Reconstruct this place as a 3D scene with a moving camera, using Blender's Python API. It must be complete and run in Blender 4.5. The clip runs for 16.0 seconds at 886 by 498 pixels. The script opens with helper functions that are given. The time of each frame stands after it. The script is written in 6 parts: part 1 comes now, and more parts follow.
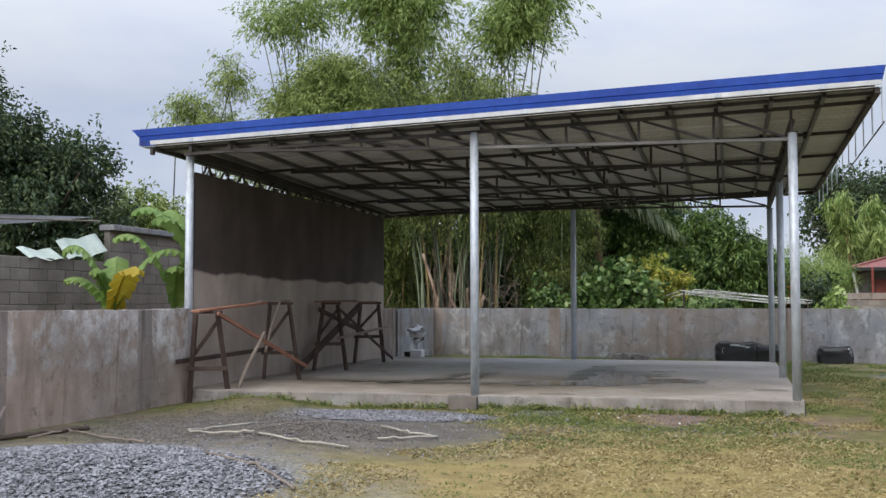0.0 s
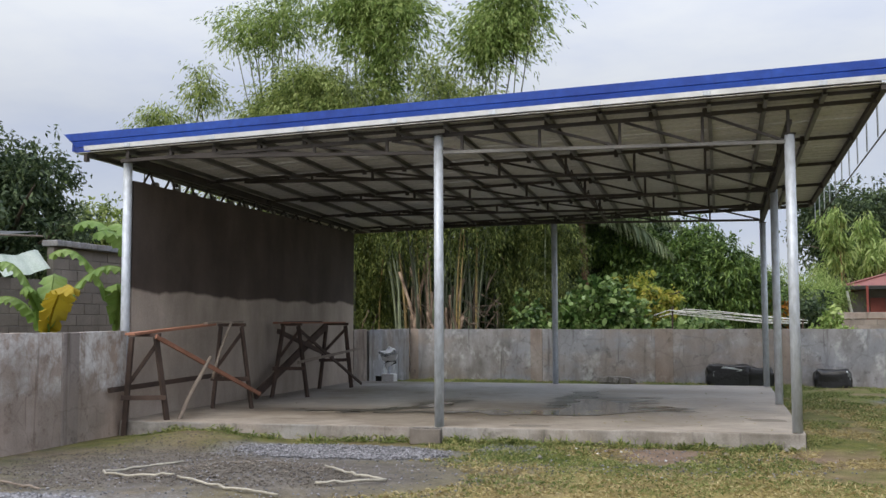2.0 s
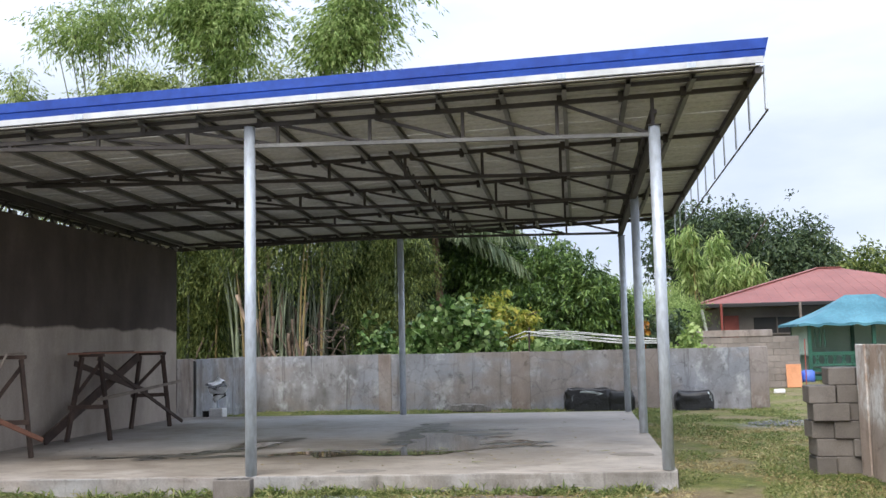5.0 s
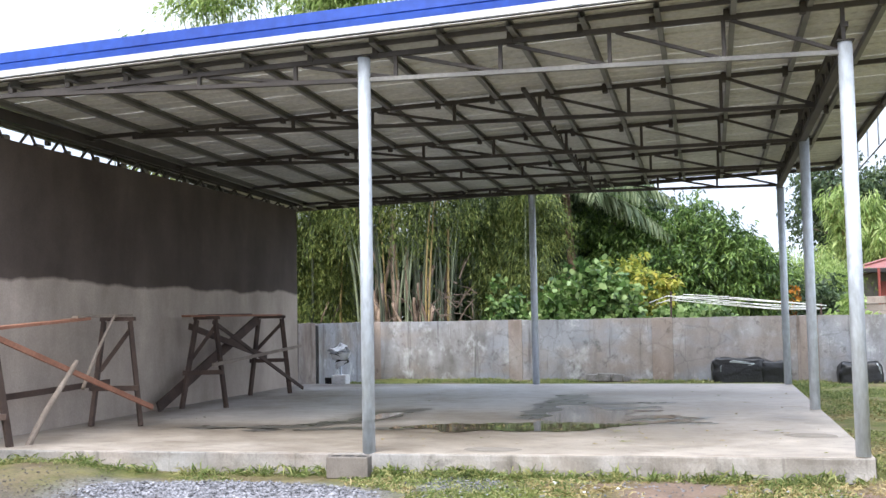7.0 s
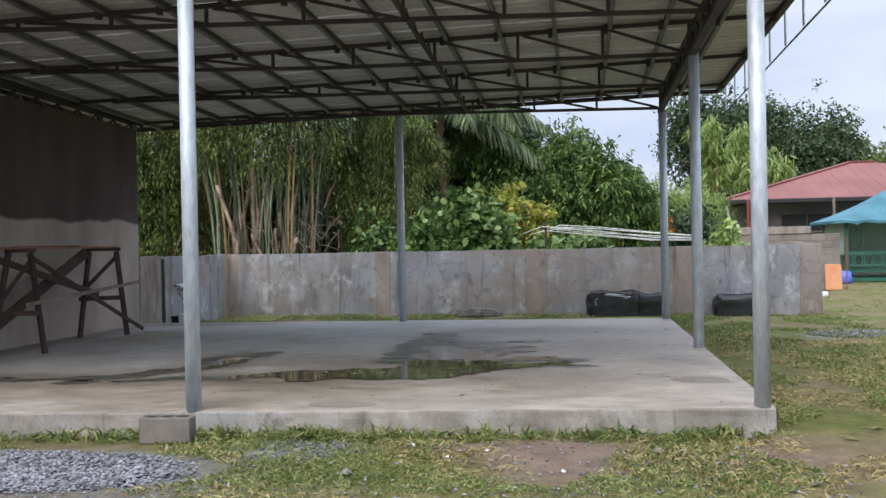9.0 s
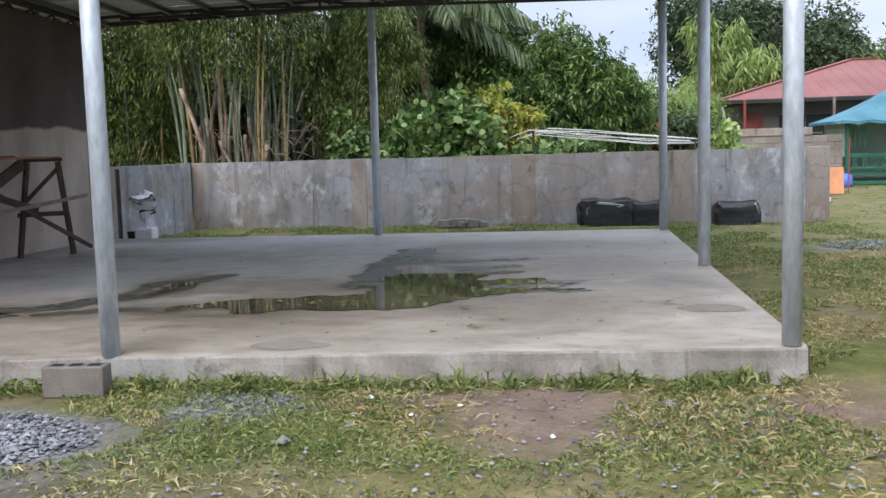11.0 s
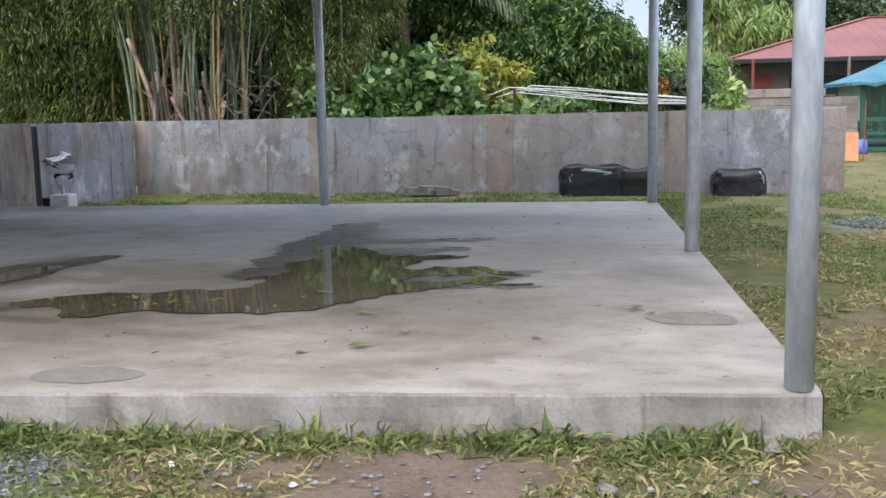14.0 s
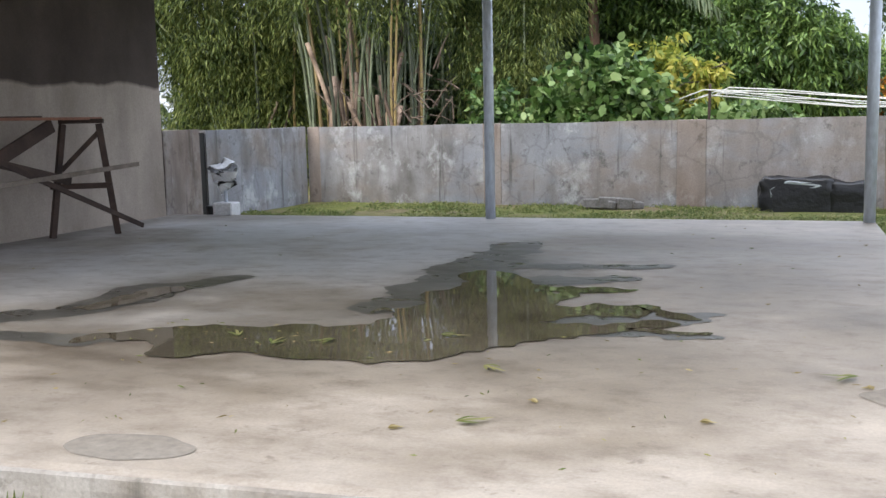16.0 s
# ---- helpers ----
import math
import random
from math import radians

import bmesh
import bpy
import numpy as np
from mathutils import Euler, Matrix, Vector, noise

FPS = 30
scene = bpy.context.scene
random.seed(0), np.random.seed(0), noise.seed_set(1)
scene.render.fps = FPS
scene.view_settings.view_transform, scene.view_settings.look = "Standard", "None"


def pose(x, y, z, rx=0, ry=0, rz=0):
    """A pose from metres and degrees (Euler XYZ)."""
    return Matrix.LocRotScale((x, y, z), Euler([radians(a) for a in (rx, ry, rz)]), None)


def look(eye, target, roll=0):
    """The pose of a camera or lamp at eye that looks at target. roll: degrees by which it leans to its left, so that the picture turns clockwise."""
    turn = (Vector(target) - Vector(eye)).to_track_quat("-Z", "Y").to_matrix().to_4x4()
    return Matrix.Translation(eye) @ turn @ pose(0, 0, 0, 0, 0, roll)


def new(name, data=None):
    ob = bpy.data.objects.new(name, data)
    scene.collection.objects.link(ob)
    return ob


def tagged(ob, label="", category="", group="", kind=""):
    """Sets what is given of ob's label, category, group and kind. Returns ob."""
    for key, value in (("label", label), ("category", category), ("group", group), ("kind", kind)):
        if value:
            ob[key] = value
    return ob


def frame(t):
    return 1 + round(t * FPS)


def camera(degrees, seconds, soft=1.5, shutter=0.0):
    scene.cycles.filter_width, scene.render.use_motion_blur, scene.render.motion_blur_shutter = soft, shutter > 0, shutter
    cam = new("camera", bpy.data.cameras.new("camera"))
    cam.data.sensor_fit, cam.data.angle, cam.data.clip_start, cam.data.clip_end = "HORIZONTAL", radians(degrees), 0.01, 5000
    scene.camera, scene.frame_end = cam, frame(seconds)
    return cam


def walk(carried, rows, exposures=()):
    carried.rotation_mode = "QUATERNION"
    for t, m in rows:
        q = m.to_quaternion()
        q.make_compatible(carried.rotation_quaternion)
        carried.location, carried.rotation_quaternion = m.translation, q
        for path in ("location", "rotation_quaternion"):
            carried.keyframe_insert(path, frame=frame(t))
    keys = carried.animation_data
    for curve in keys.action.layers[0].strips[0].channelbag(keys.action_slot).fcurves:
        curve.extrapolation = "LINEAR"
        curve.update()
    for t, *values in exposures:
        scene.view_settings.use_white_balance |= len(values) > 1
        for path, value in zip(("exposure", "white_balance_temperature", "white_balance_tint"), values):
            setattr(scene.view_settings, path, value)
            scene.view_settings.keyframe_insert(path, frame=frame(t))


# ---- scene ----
cam = camera(47.7, 16.0)
PATH = [
    (0, (-0.860, -14.487, 1.536), (-1.409, -12.567, 1.642), -0.1),
    (0.5, (-0.931, -14.133, 1.502), (-1.469, -12.21, 1.617), -0.0),
    (1, (-0.97, -13.731, 1.511), (-1.506, -11.808, 1.637), 0.0),
    (1.5, (-0.982, -13.349, 1.536), (-1.523, -11.428, 1.664), -0.1),
    (2, (-0.877, -12.996, 1.557), (-1.407, -11.074, 1.702), -0.2),
    (2.5, (-0.895, -12.674, 1.591), (-1.337, -10.73, 1.752), -0.4),
    (3, (-0.9, -12.316, 1.615), (-1.172, -10.342, 1.781), -0.8),
    (5.5, (-0.905, -10.486, 1.525), (-1.168, -8.513, 1.723), -1.4),
    (6, (-0.993, -10.06, 1.499), (-1.397, -8.111, 1.696), -1.1),
    (6.5, (-1.135, -9.727, 1.481), (-1.636, -7.799, 1.663), -0.8),
    (7, (-1.254, -9.449, 1.486), (-1.763, -7.520, 1.619), -1.05),
    (7.5, (-1.265, -9.061, 1.516), (-1.764, -7.128, 1.63), -0.9),
    (8, (-1.361, -8.724, 1.522), (-1.771, -6.77, 1.629), -0.8),
    (8.5, (-1.39, -8.328, 1.495), (-1.681, -6.351, 1.567), -1.1),
    (9, (-1.367, -7.920, 1.475), (-1.637, -5.938, 1.468), -1.15),
    (9.5, (-1.424, -7.535, 1.504), (-1.691, -5.554, 1.43), -1.5),
    (12, (-1.366, -5.893, 1.492), (-1.604, -3.919, 1.27), -1.6),
    (12.5, (-1.320, -5.555, 1.462), (-1.553, -3.581, 1.24), -1.65),
    (13, (-1.178, -5.165, 1.46), (-1.414, -3.193, 1.22), -1.7),
    (13.5, (-1.103, -4.8, 1.441), (-1.34, -2.83, 1.189), -1.6),
    (14, (-0.957, -4.409, 1.424), (-1.222, -2.445, 1.153), -1.2),
    (14.5, (-0.926, -4.071, 1.428), (-1.277, -2.121, 1.154), -1.4),
    (15, (-0.872, -3.724, 1.436), (-1.282, -1.785, 1.163), -1.6),
    (15.5, (-0.821, -3.406, 1.456), (-1.348, -1.495, 1.183), -1.3),
    (16, (-0.901, -3.153, 1.44), (-1.541, -1.276, 1.185), -1.3),
]
walk(cam, [(t, look(e, g, r)) for t, e, g, r in PATH], [(0, -0.22, 6860, 10), (0.5, -0.22, 7060, 10), (1.0, -0.1, 7390, 10), (1.5, 0.23, 7390, 10), (2.0, -0.22, 7140, 10), (2.5, -0.3, 7290, 10), (3, -0.32, 7390, 10), (5.5, 0.39, 6630, 10), (6, 0.53, 6630, 10), (6.5, 0.77, 6680, 10), (7, 0.87, 6680, 10), (7.5, 0.73, 6780, 10), (8, 0.29, 6680, 10), (8.5, -0.01, 6680, 10), (9, 0.07, 6680, 10), (9.5, 0.27, 6780, 10), (12, 0.13, 6490, 10), (13, 0.2, 6490, 10), (14.0, 0.28, 6540, 10), (14.5, 0.36, 6640, 10), (16, 0.6, 6840, 10)])

# ---- world, sun ----
SUN_EL, SUN_AZ = radians(43), radians(200)
world = bpy.data.worlds.new("overcast_sky")
scene.world = world
world.use_nodes = True
wn, wl = world.node_tree.nodes, world.node_tree.links
wn.clear()
w_out = wn.new("ShaderNodeOutputWorld")
w_mix = wn.new("ShaderNodeMixShader")
w_sky = wn.new("ShaderNodeTexSky")
w_sky.sky_type = "NISHITA"
w_sky.sun_disc = False
w_sky.sun_elevation, w_sky.sun_rotation = SUN_EL, SUN_AZ
w_b1 = wn.new("ShaderNodeBackground")
w_b1.inputs[1].default_value = 0.12
w_b2 = wn.new("ShaderNodeBackground")
w_b2.inputs[1].default_value = 1.0
w_tc = wn.new("ShaderNodeTexCoord")
w_map = wn.new("ShaderNodeMapping")
w_map.inputs["Scale"].default_value = (1.6, 1.6, 5.0)
w_no = wn.new("ShaderNodeTexNoise")
w_no.inputs["Scale"].default_value, w_no.inputs["Detail"].default_value, w_no.inputs["Roughness"].default_value = 1.5, 6, 0.55
w_ramp = wn.new("ShaderNodeValToRGB")
w_ramp.color_ramp.elements[0].position, w_ramp.color_ramp.elements[0].color = 0.38, (0.60, 0.70, 0.95, 1)
w_ramp.color_ramp.elements[1].position, w_ramp.color_ramp.elements[1].color = 0.64, (0.80, 0.88, 1.02, 1)
wl.new(w_tc.outputs["Generated"], w_map.inputs[0])
wl.new(w_map.outputs[0], w_no.inputs["Vector"])
wl.new(w_no.outputs[0], w_ramp.inputs[0])
wl.new(w_ramp.outputs[0], w_b2.inputs[0])
wl.new(w_sky.outputs[0], w_b1.inputs[0])
w_mix.inputs[0].default_value = 0.88
wl.new(w_b1.outputs[0], w_mix.inputs[1])
wl.new(w_b2.outputs[0], w_mix.inputs[2])
# an overcast sky grows brighter towards the zenith
w_sep = wn.new("ShaderNodeSeparateXYZ")
w_rise = wn.new("ShaderNodeMapRange")
w_rise.inputs["From Min"].default_value, w_rise.inputs["From Max"].default_value = 0.2, 0.9
w_rise.inputs["To Min"].default_value, w_rise.inputs["To Max"].default_value = 1.0, 3.0
wl.new(w_tc.outputs["Generated"], w_sep.inputs[0])
wl.new(w_sep.outputs[2], w_rise.inputs["Value"])
wl.new(w_rise.outputs[0], w_b2.inputs[1])
wl.new(w_mix.outputs[0], w_out.inputs[0])

sun = new("sun", bpy.data.lights.new("sun", "SUN"))
sun.data.energy, sun.data.angle, sun.data.color = 2.5, radians(45), (1.0, 0.95, 0.87)
sun.matrix_world = look((0, 0, 30), (30 * math.sin(SUN_AZ) * -1.07, 30 * math.cos(SUN_AZ) * -1.07, 0))


# ---- materials ----
def shader(name):
    m = bpy.data.materials.new(name)
    m.use_nodes = True
    n, l = m.node_tree.nodes, m.node_tree.links
    return m, n, l, n["Principled BSDF"]


def noise_node(n, l, scale, detail=5, rough=0.55, stretch=(1, 1, 1), world_space=True):
    src = n.new("ShaderNodeNewGeometry") if world_space else n.new("ShaderNodeTexCoord")
    mp = n.new("ShaderNodeMapping")
    mp.inputs["Scale"].default_value = stretch
    l.new(src.outputs["Position" if world_space else "Object"], mp.inputs[0])
    t = n.new("ShaderNodeTexNoise")
    t.inputs["Scale"].default_value, t.inputs["Detail"].default_value, t.inputs["Roughness"].default_value = scale, detail, rough
    l.new(mp.outputs[0], t.inputs["Vector"])
    return t


def ramp_node(n, l, fac, stops):
    r = n.new("ShaderNodeValToRGB")
    els = r.color_ramp.elements
    while len(els) < len(stops):
        els.new(0.5)
    for e, (p, c) in zip(els, stops):
        e.position, e.color = p, (*c, 1) if len(c) == 3 else c
    l.new(fac, r.inputs[0])
    return r


def mix_node(n, l, fac, a, b, mode="MIX"):
    x = n.new("ShaderNodeMix")
    x.data_type, x.blend_type = "RGBA", mode
    for sock, v in ((x.inputs[0], fac), (x.inputs[6], a), (x.inputs[7], b)):
        if isinstance(v, (int, float)):
            sock.default_value = v
        elif isinstance(v, tuple):
            sock.default_value = (*v, 1) if len(v) == 3 else v
        else:
            l.new(v, sock)
    return x.outputs[2]


def math_node(n, l, op, a, b=0.0, c=0.0):
    x = n.new("ShaderNodeMath")
    x.operation = op
    for sock, v in zip(x.inputs, (a, b, c)):
        if isinstance(v, (int, float)):
            sock.default_value = v
        else:
            l.new(v, sock)
    return x.outputs[0]


def bump(n, l, b, height, strength=0.4, dist=0.01):
    x = n.new("ShaderNodeBump")
    x.inputs["Strength"].default_value, x.inputs["Distance"].default_value = strength, dist
    l.new(height, x.inputs["Height"])
    l.new(x.outputs[0], b.inputs["Normal"])


def surf(name, dark, light, scale=2.0, rough=0.8, metal=0.0, grain=40.0, relief=0.4, dist=0.006, stretch=(1, 1, 1), island=0.0, objrand=0.0, spec=0.5, lspace=False):
    """A surface with broad variation, fine grain and relief."""
    m, n, l, b = shader(name)
    big = noise_node(n, l, scale, 6, 0.6, stretch, not lspace)
    fine = noise_node(n, l, grain, 4, 0.6, stretch, not lspace)
    col = ramp_node(n, l, big.outputs[0], [(0.3, dark), (0.7, light)]).outputs[0]
    g = ramp_node(n, l, fine.outputs[0], [(0.25, (0.72, 0.72, 0.72)), (0.75, (1.18, 1.18, 1.18))]).outputs[0]
    col = mix_node(n, l, 1.0, col, g, "MULTIPLY")
    for amount, node, out in ((island, "ShaderNodeNewGeometry", "Random Per Island"), (objrand, "ShaderNodeObjectInfo", "Random")):
        if amount:
            r = n.new(node)
            v = ramp_node(n, l, r.outputs[out], [(0, (1 - amount,) * 3), (1, (1 + amount,) * 3)]).outputs[0]
            col = mix_node(n, l, 1.0, col, v, "MULTIPLY")
    l.new(col, b.inputs["Base Color"])
    rr = math_node(n, l, "MULTIPLY_ADD", fine.outputs[0], 0.25, rough - 0.125)
    l.new(rr, b.inputs["Roughness"])
    b.inputs["Metallic"].default_value = metal
    b.inputs["Specular IOR Level"].default_value = spec
    if relief:
        bump(n, l, b, fine.outputs[0], relief, dist)
    return m


def leafy(name, stops, rough=0.55, trans=0.25):
    """Leaves whose colour differs from leaf to leaf."""
    m, n, l, b = shader(name)
    g = n.new("ShaderNodeNewGeometry")
    # broad noise paints shadowed gaps and lit clumps into the leaf colour
    big = noise_node(n, l, 1.1, 4, 0.6)
    v = math_node(n, l, "MULTIPLY_ADD", big.outputs[0], 1.5, -0.75)
    v = math_node(n, l, "ADD", g.outputs["Random Per Island"], v)
    col = ramp_node(n, l, v, stops).outputs[0]
    l.new(col, b.inputs["Base Color"])
    b.inputs["Roughness"].default_value = rough
    b.inputs["Specular IOR Level"].default_value = 0.35
    t = n.new("ShaderNodeBsdfTranslucent")
    l.new(col, t.inputs[0])
    x = n.new("ShaderNodeMixShader")
    x.inputs[0].default_value = trans
    l.new(b.outputs[0], x.inputs[1])
    l.new(t.outputs[0], x.inputs[2])
    l.new(x.outputs[0], n["Material Output"].inputs[0])
    return m


def old_wall(name, base_d, base_l, lime, amount, above=None):
    """Weathered cement plaster with lime blotches, rain streaks and damp stains."""
    m, n, l, b = shader(name)
    big = noise_node(n, l, 0.9, 6, 0.65)
    fine = noise_node(n, l, 55, 4, 0.6)
    col = ramp_node(n, l, big.outputs[0], [(0.3, base_d), (0.68, base_l)]).outputs[0]
    st = noise_node(n, l, 1.6, 5, 0.6, (2.0, 2.0, 0.6))
    col = mix_node(n, l, 1.0, col, ramp_node(n, l, st.outputs[0], [(0.3, (0.60, 0.56, 0.52)), (0.62, (1.16, 1.16, 1.18))]).outputs[0], "MULTIPLY")
    pa = noise_node(n, l, 0.55, 3, 0.45)
    col = mix_node(n, l, ramp_node(n, l, pa.outputs[0], [(0.42, (0, 0, 0)), (0.58, (0.6,) * 3)]).outputs[0], col, tuple(c * k for c, k in zip(base_l, (0.82, 0.90, 1.02))))
    bl = noise_node(n, l, 2.4, 8, 0.72, (1, 1, 0.75))
    f = ramp_node(n, l, bl.outputs[0], [(0.53, (0, 0, 0)), (0.66, (amount,) * 3)]).outputs[0]
    if above is not None:
        sp = n.new("ShaderNodeSeparateXYZ")
        gp = n.new("ShaderNodeNewGeometry")
        l.new(gp.outputs["Position"], sp.inputs[0])
        edge = math_node(n, l, "MULTIPLY_ADD", big.outputs[0], 0.5, math_node(n, l, "SUBTRACT", sp.outputs[2], above + 0.25))
        f = mix_node(n, l, 1.0, ramp_node(n, l, bl.outputs[0], [(0.44, (0, 0, 0)), (0.58, (amount,) * 3)]).outputs[0], ramp_node(n, l, edge, [(0.0, (0.05,) * 3), (0.12, (1, 1, 1))]).outputs[0], "MULTIPLY")
    col = mix_node(n, l, f, col, lime)
    br = noise_node(n, l, 0.5, 5, 0.6, (1, 1, 1.6))
    col = mix_node(n, l, ramp_node(n, l, br.outputs[0], [(0.50, (0, 0, 0)), (0.62, (0.65,) * 3)]).outputs[0], col, mix_node(n, l, st.outputs[0], (0.17, 0.135, 0.11), (0.33, 0.275, 0.235)))
    sk = noise_node(n, l, 1.0, 4, 0.6, (7, 7, 0.4))
    col = mix_node(n, l, ramp_node(n, l, sk.outputs[0], [(0.60, (0, 0, 0)), (0.70, (0.75,) * 3)]).outputs[0], col, tuple(c * 0.5 for c in base_d))
    vo = n.new("ShaderNodeTexVoronoi")
    vo.feature = "DISTANCE_TO_EDGE"
    vo.inputs["Scale"].default_value = 1.7
    gq = n.new("ShaderNodeNewGeometry")
    l.new(mix_node(n, l, 0.28, gq.outputs["Position"], bl.outputs["Color"], "ADD"), vo.inputs["Vector"])
    crack = math_node(n, l, "MULTIPLY", ramp_node(n, l, vo.outputs["Distance"], [(0.0, (0.30,) * 3), (0.03, (0, 0, 0))]).outputs[0], ramp_node(n, l, pa.outputs[0], [(0.45, (0, 0, 0)), (0.55, (1, 1, 1))]).outputs[0])
    col = mix_node(n, l, crack, col, tuple(c * 0.45 for c in base_d))
    cr = noise_node(n, l, 4.5, 7, 0.72)
    f2 = ramp_node(n, l, cr.outputs[0], [(0.33, (0.6,) * 3), (0.43, (0, 0, 0))]).outputs[0]
    col = mix_node(n, l, f2, col, tuple(c * 0.45 for c in base_d))
    col = mix_node(n, l, 1.0, col, ramp_node(n, l, fine.outputs[0], [(0.25, (0.8,) * 3), (0.75, (1.12,) * 3)]).outputs[0], "MULTIPLY")
    l.new(col, b.inputs["Base Color"])
    b.inputs["Roughness"].default_value = 0.88
    bump(n, l, b, math_node(n, l, "ADD", fine.outputs[0], math_node(n, l, "MULTIPLY", bl.outputs[0], 2.0)), 0.35, 0.008)
    return m


def two_tone_wall(name, low_d, low_l, up_d, up_l, height):
    """Plastered wall whose upper lift is a darker coat with a wavy lower edge."""
    m, n, l, b = shader(name)
    big = noise_node(n, l, 0.8, 6, 0.6)
    fine = noise_node(n, l, 45, 4, 0.6)
    st = noise_node(n, l, 1.3, 5, 0.6, (1.6, 1.6, 0.6))
    wav = noise_node(n, l, 0.9, 4, 0.5, (1, 1, 0.2))
    lo = ramp_node(n, l, big.outputs[0], [(0.3, low_d), (0.7, low_l)]).outputs[0]
    up = ramp_node(n, l, big.outputs[0], [(0.3, up_d), (0.7, up_l)]).outputs[0]
    g = n.new("ShaderNodeNewGeometry")
    s = n.new("ShaderNodeSeparateXYZ")
    l.new(g.outputs["Position"], s.inputs[0])
    z = math_node(n, l, "MULTIPLY_ADD", wav.outputs[0], 0.35, s.outputs[2])
    f = ramp_node(n, l, math_node(n, l, "MULTIPLY_ADD", z, 1.0, 0.5 - height - 0.175), [(0.47, (0, 0, 0)), (0.52, (1, 1, 1))]).outputs[0]
    col = mix_node(n, l, f, lo, up)
    col = mix_node(n, l, 1.0, col, ramp_node(n, l, st.outputs[0], [(0.3, (0.78, 0.77, 0.76)), (0.65, (1.08,) * 3)]).outputs[0], "MULTIPLY")
    col = mix_node(n, l, 1.0, col, ramp_node(n, l, fine.outputs[0], [(0.25, (0.85,) * 3), (0.75, (1.1,) * 3)]).outputs[0], "MULTIPLY")
    l.new(col, b.inputs["Base Color"])
    b.inputs["Roughness"].default_value = 0.9
    bump(n, l, b, fine.outputs[0], 0.3, 0.006)
    return m


def zone(n, l, cx, cy, rx, ry, soft=0.35, wob=0.5, wscale=1.6):
    """1 inside an uneven ellipse on the ground, 0 outside."""
    g = n.new("ShaderNodeNewGeometry")
    mp = n.new("ShaderNodeMapping")
    mp.inputs["Location"].default_value = (-cx / rx, -cy / ry, 0)
    mp.inputs["Scale"].default_value = (1 / rx, 1 / ry, 0)
    l.new(g.outputs["Position"], mp.inputs[0])
    ln = n.new("ShaderNodeVectorMath")
    ln.operation = "LENGTH"
    l.new(mp.outputs[0], ln.inputs[0])
    wv = noise_node(n, l, wscale, 6, 0.65)
    d = math_node(n, l, "MULTIPLY_ADD", wv.outputs[0], wob * 2, ln.outputs["Value"])
    mr = n.new("ShaderNodeMapRange")
    mr.inputs["From Min"].default_value, mr.inputs["From Max"].default_value = 1 + wob - soft, 1 + wob + soft
    mr.inputs["To Min"].default_value, mr.inputs["To Max"].default_value = 1.0, 0.0
    l.new(d, mr.inputs["Value"])
    return mr.outputs[0]


def ground_material():
    m, n, l, b = shader("yard_ground")
    big = noise_node(n, l, 0.45, 6, 0.65)
    mid = noise_node(n, l, 3.0, 7, 0.7)
    fine = noise_node(n, l, 34, 6, 0.75)
    dirt = ramp_node(n, l, mid.outputs[0], [(0.3, (0.125, 0.097, 0.058)), (0.7, (0.285, 0.22, 0.13))]).outputs[0]
    grass = ramp_node(n, l, mid.outputs[0], [(0.3, (0.075, 0.092, 0.026)), (0.72, (0.20, 0.205, 0.058))]).outputs[0]
    straw = ramp_node(n, l, mid.outputs[0], [(0.3, (0.25, 0.18, 0.075)), (0.7, (0.44, 0.33, 0.14))]).outputs[0]
    f = ramp_node(n, l, big.outputs[0], [(0.42, (0, 0, 0)), (0.6, (1, 1, 1))]).outputs[0]
    col = mix_node(n, l, f, grass, dirt)
    col = mix_node(n, l, math_node(n, l, "MULTIPLY", zone(n, l, -1.5, -5.6, 3.6, 2.6, 0.5), 0.75), col, straw)
    stone = n.new("ShaderNodeTexVoronoi")
    stone.inputs["Scale"].default_value = 38
    g = n.new("ShaderNodeNewGeometry")
    l.new(g.outputs["Position"], stone.inputs["Vector"])
    grav = ramp_node(n, l, stone.outputs["Color"], [(0.1, (0.10, 0.10, 0.105)), (0.9, (0.34, 0.35, 0.37))]).outputs[0]
    sand = ramp_node(n, l, mid.outputs[0], [(0.3, (0.095, 0.085, 0.074)), (0.7, (0.20, 0.18, 0.158))]).outputs[0]
    red = ramp_node(n, l, mid.outputs[0], [(0.3, (0.17, 0.12, 0.09)), (0.7, (0.30, 0.22, 0.17))]).outputs[0]
    for c, z in ((sand, (-5.9, -3.4, 2.9, 2.0)), (grav, (-6.6, -7.1, 2.6, 1.7)), (grav, (-5.3, -1.55, 1.5, 0.6)), (grav, (-3.4, -0.75, 0.45, 0.35)),
                 (red, (-1.55, -0.75, 0.55, 0.85, 0.45, 0.7, 2.5)), (red, (-2.6, -0.55, 0.55, 0.3)), (grav, (2.75, 7.9, 0.75, 0.6)), (red, (-0.2, -0.9, 0.5, 0.3)), (grav, (-0.5, -7.2, 1.3, 0.55))):
        col = mix_node(n, l, zone(n, l, *z), col, c)
    col = mix_node(n, l, 1.0, col, ramp_node(n, l, fine.outputs[0], [(0.2, (0.55,) * 3), (0.8, (1.35,) * 3)]).outputs[0], "MULTIPLY")
    l.new(col, b.inputs["Base Color"])
    b.inputs["Roughness"].default_value = 0.95
    b.inputs["Specular IOR Level"].default_value = 0.2
    bump(n, l, b, math_node(n, l, "ADD", fine.outputs[0], mid.outputs[0]), 0.7, 0.03)
    return m


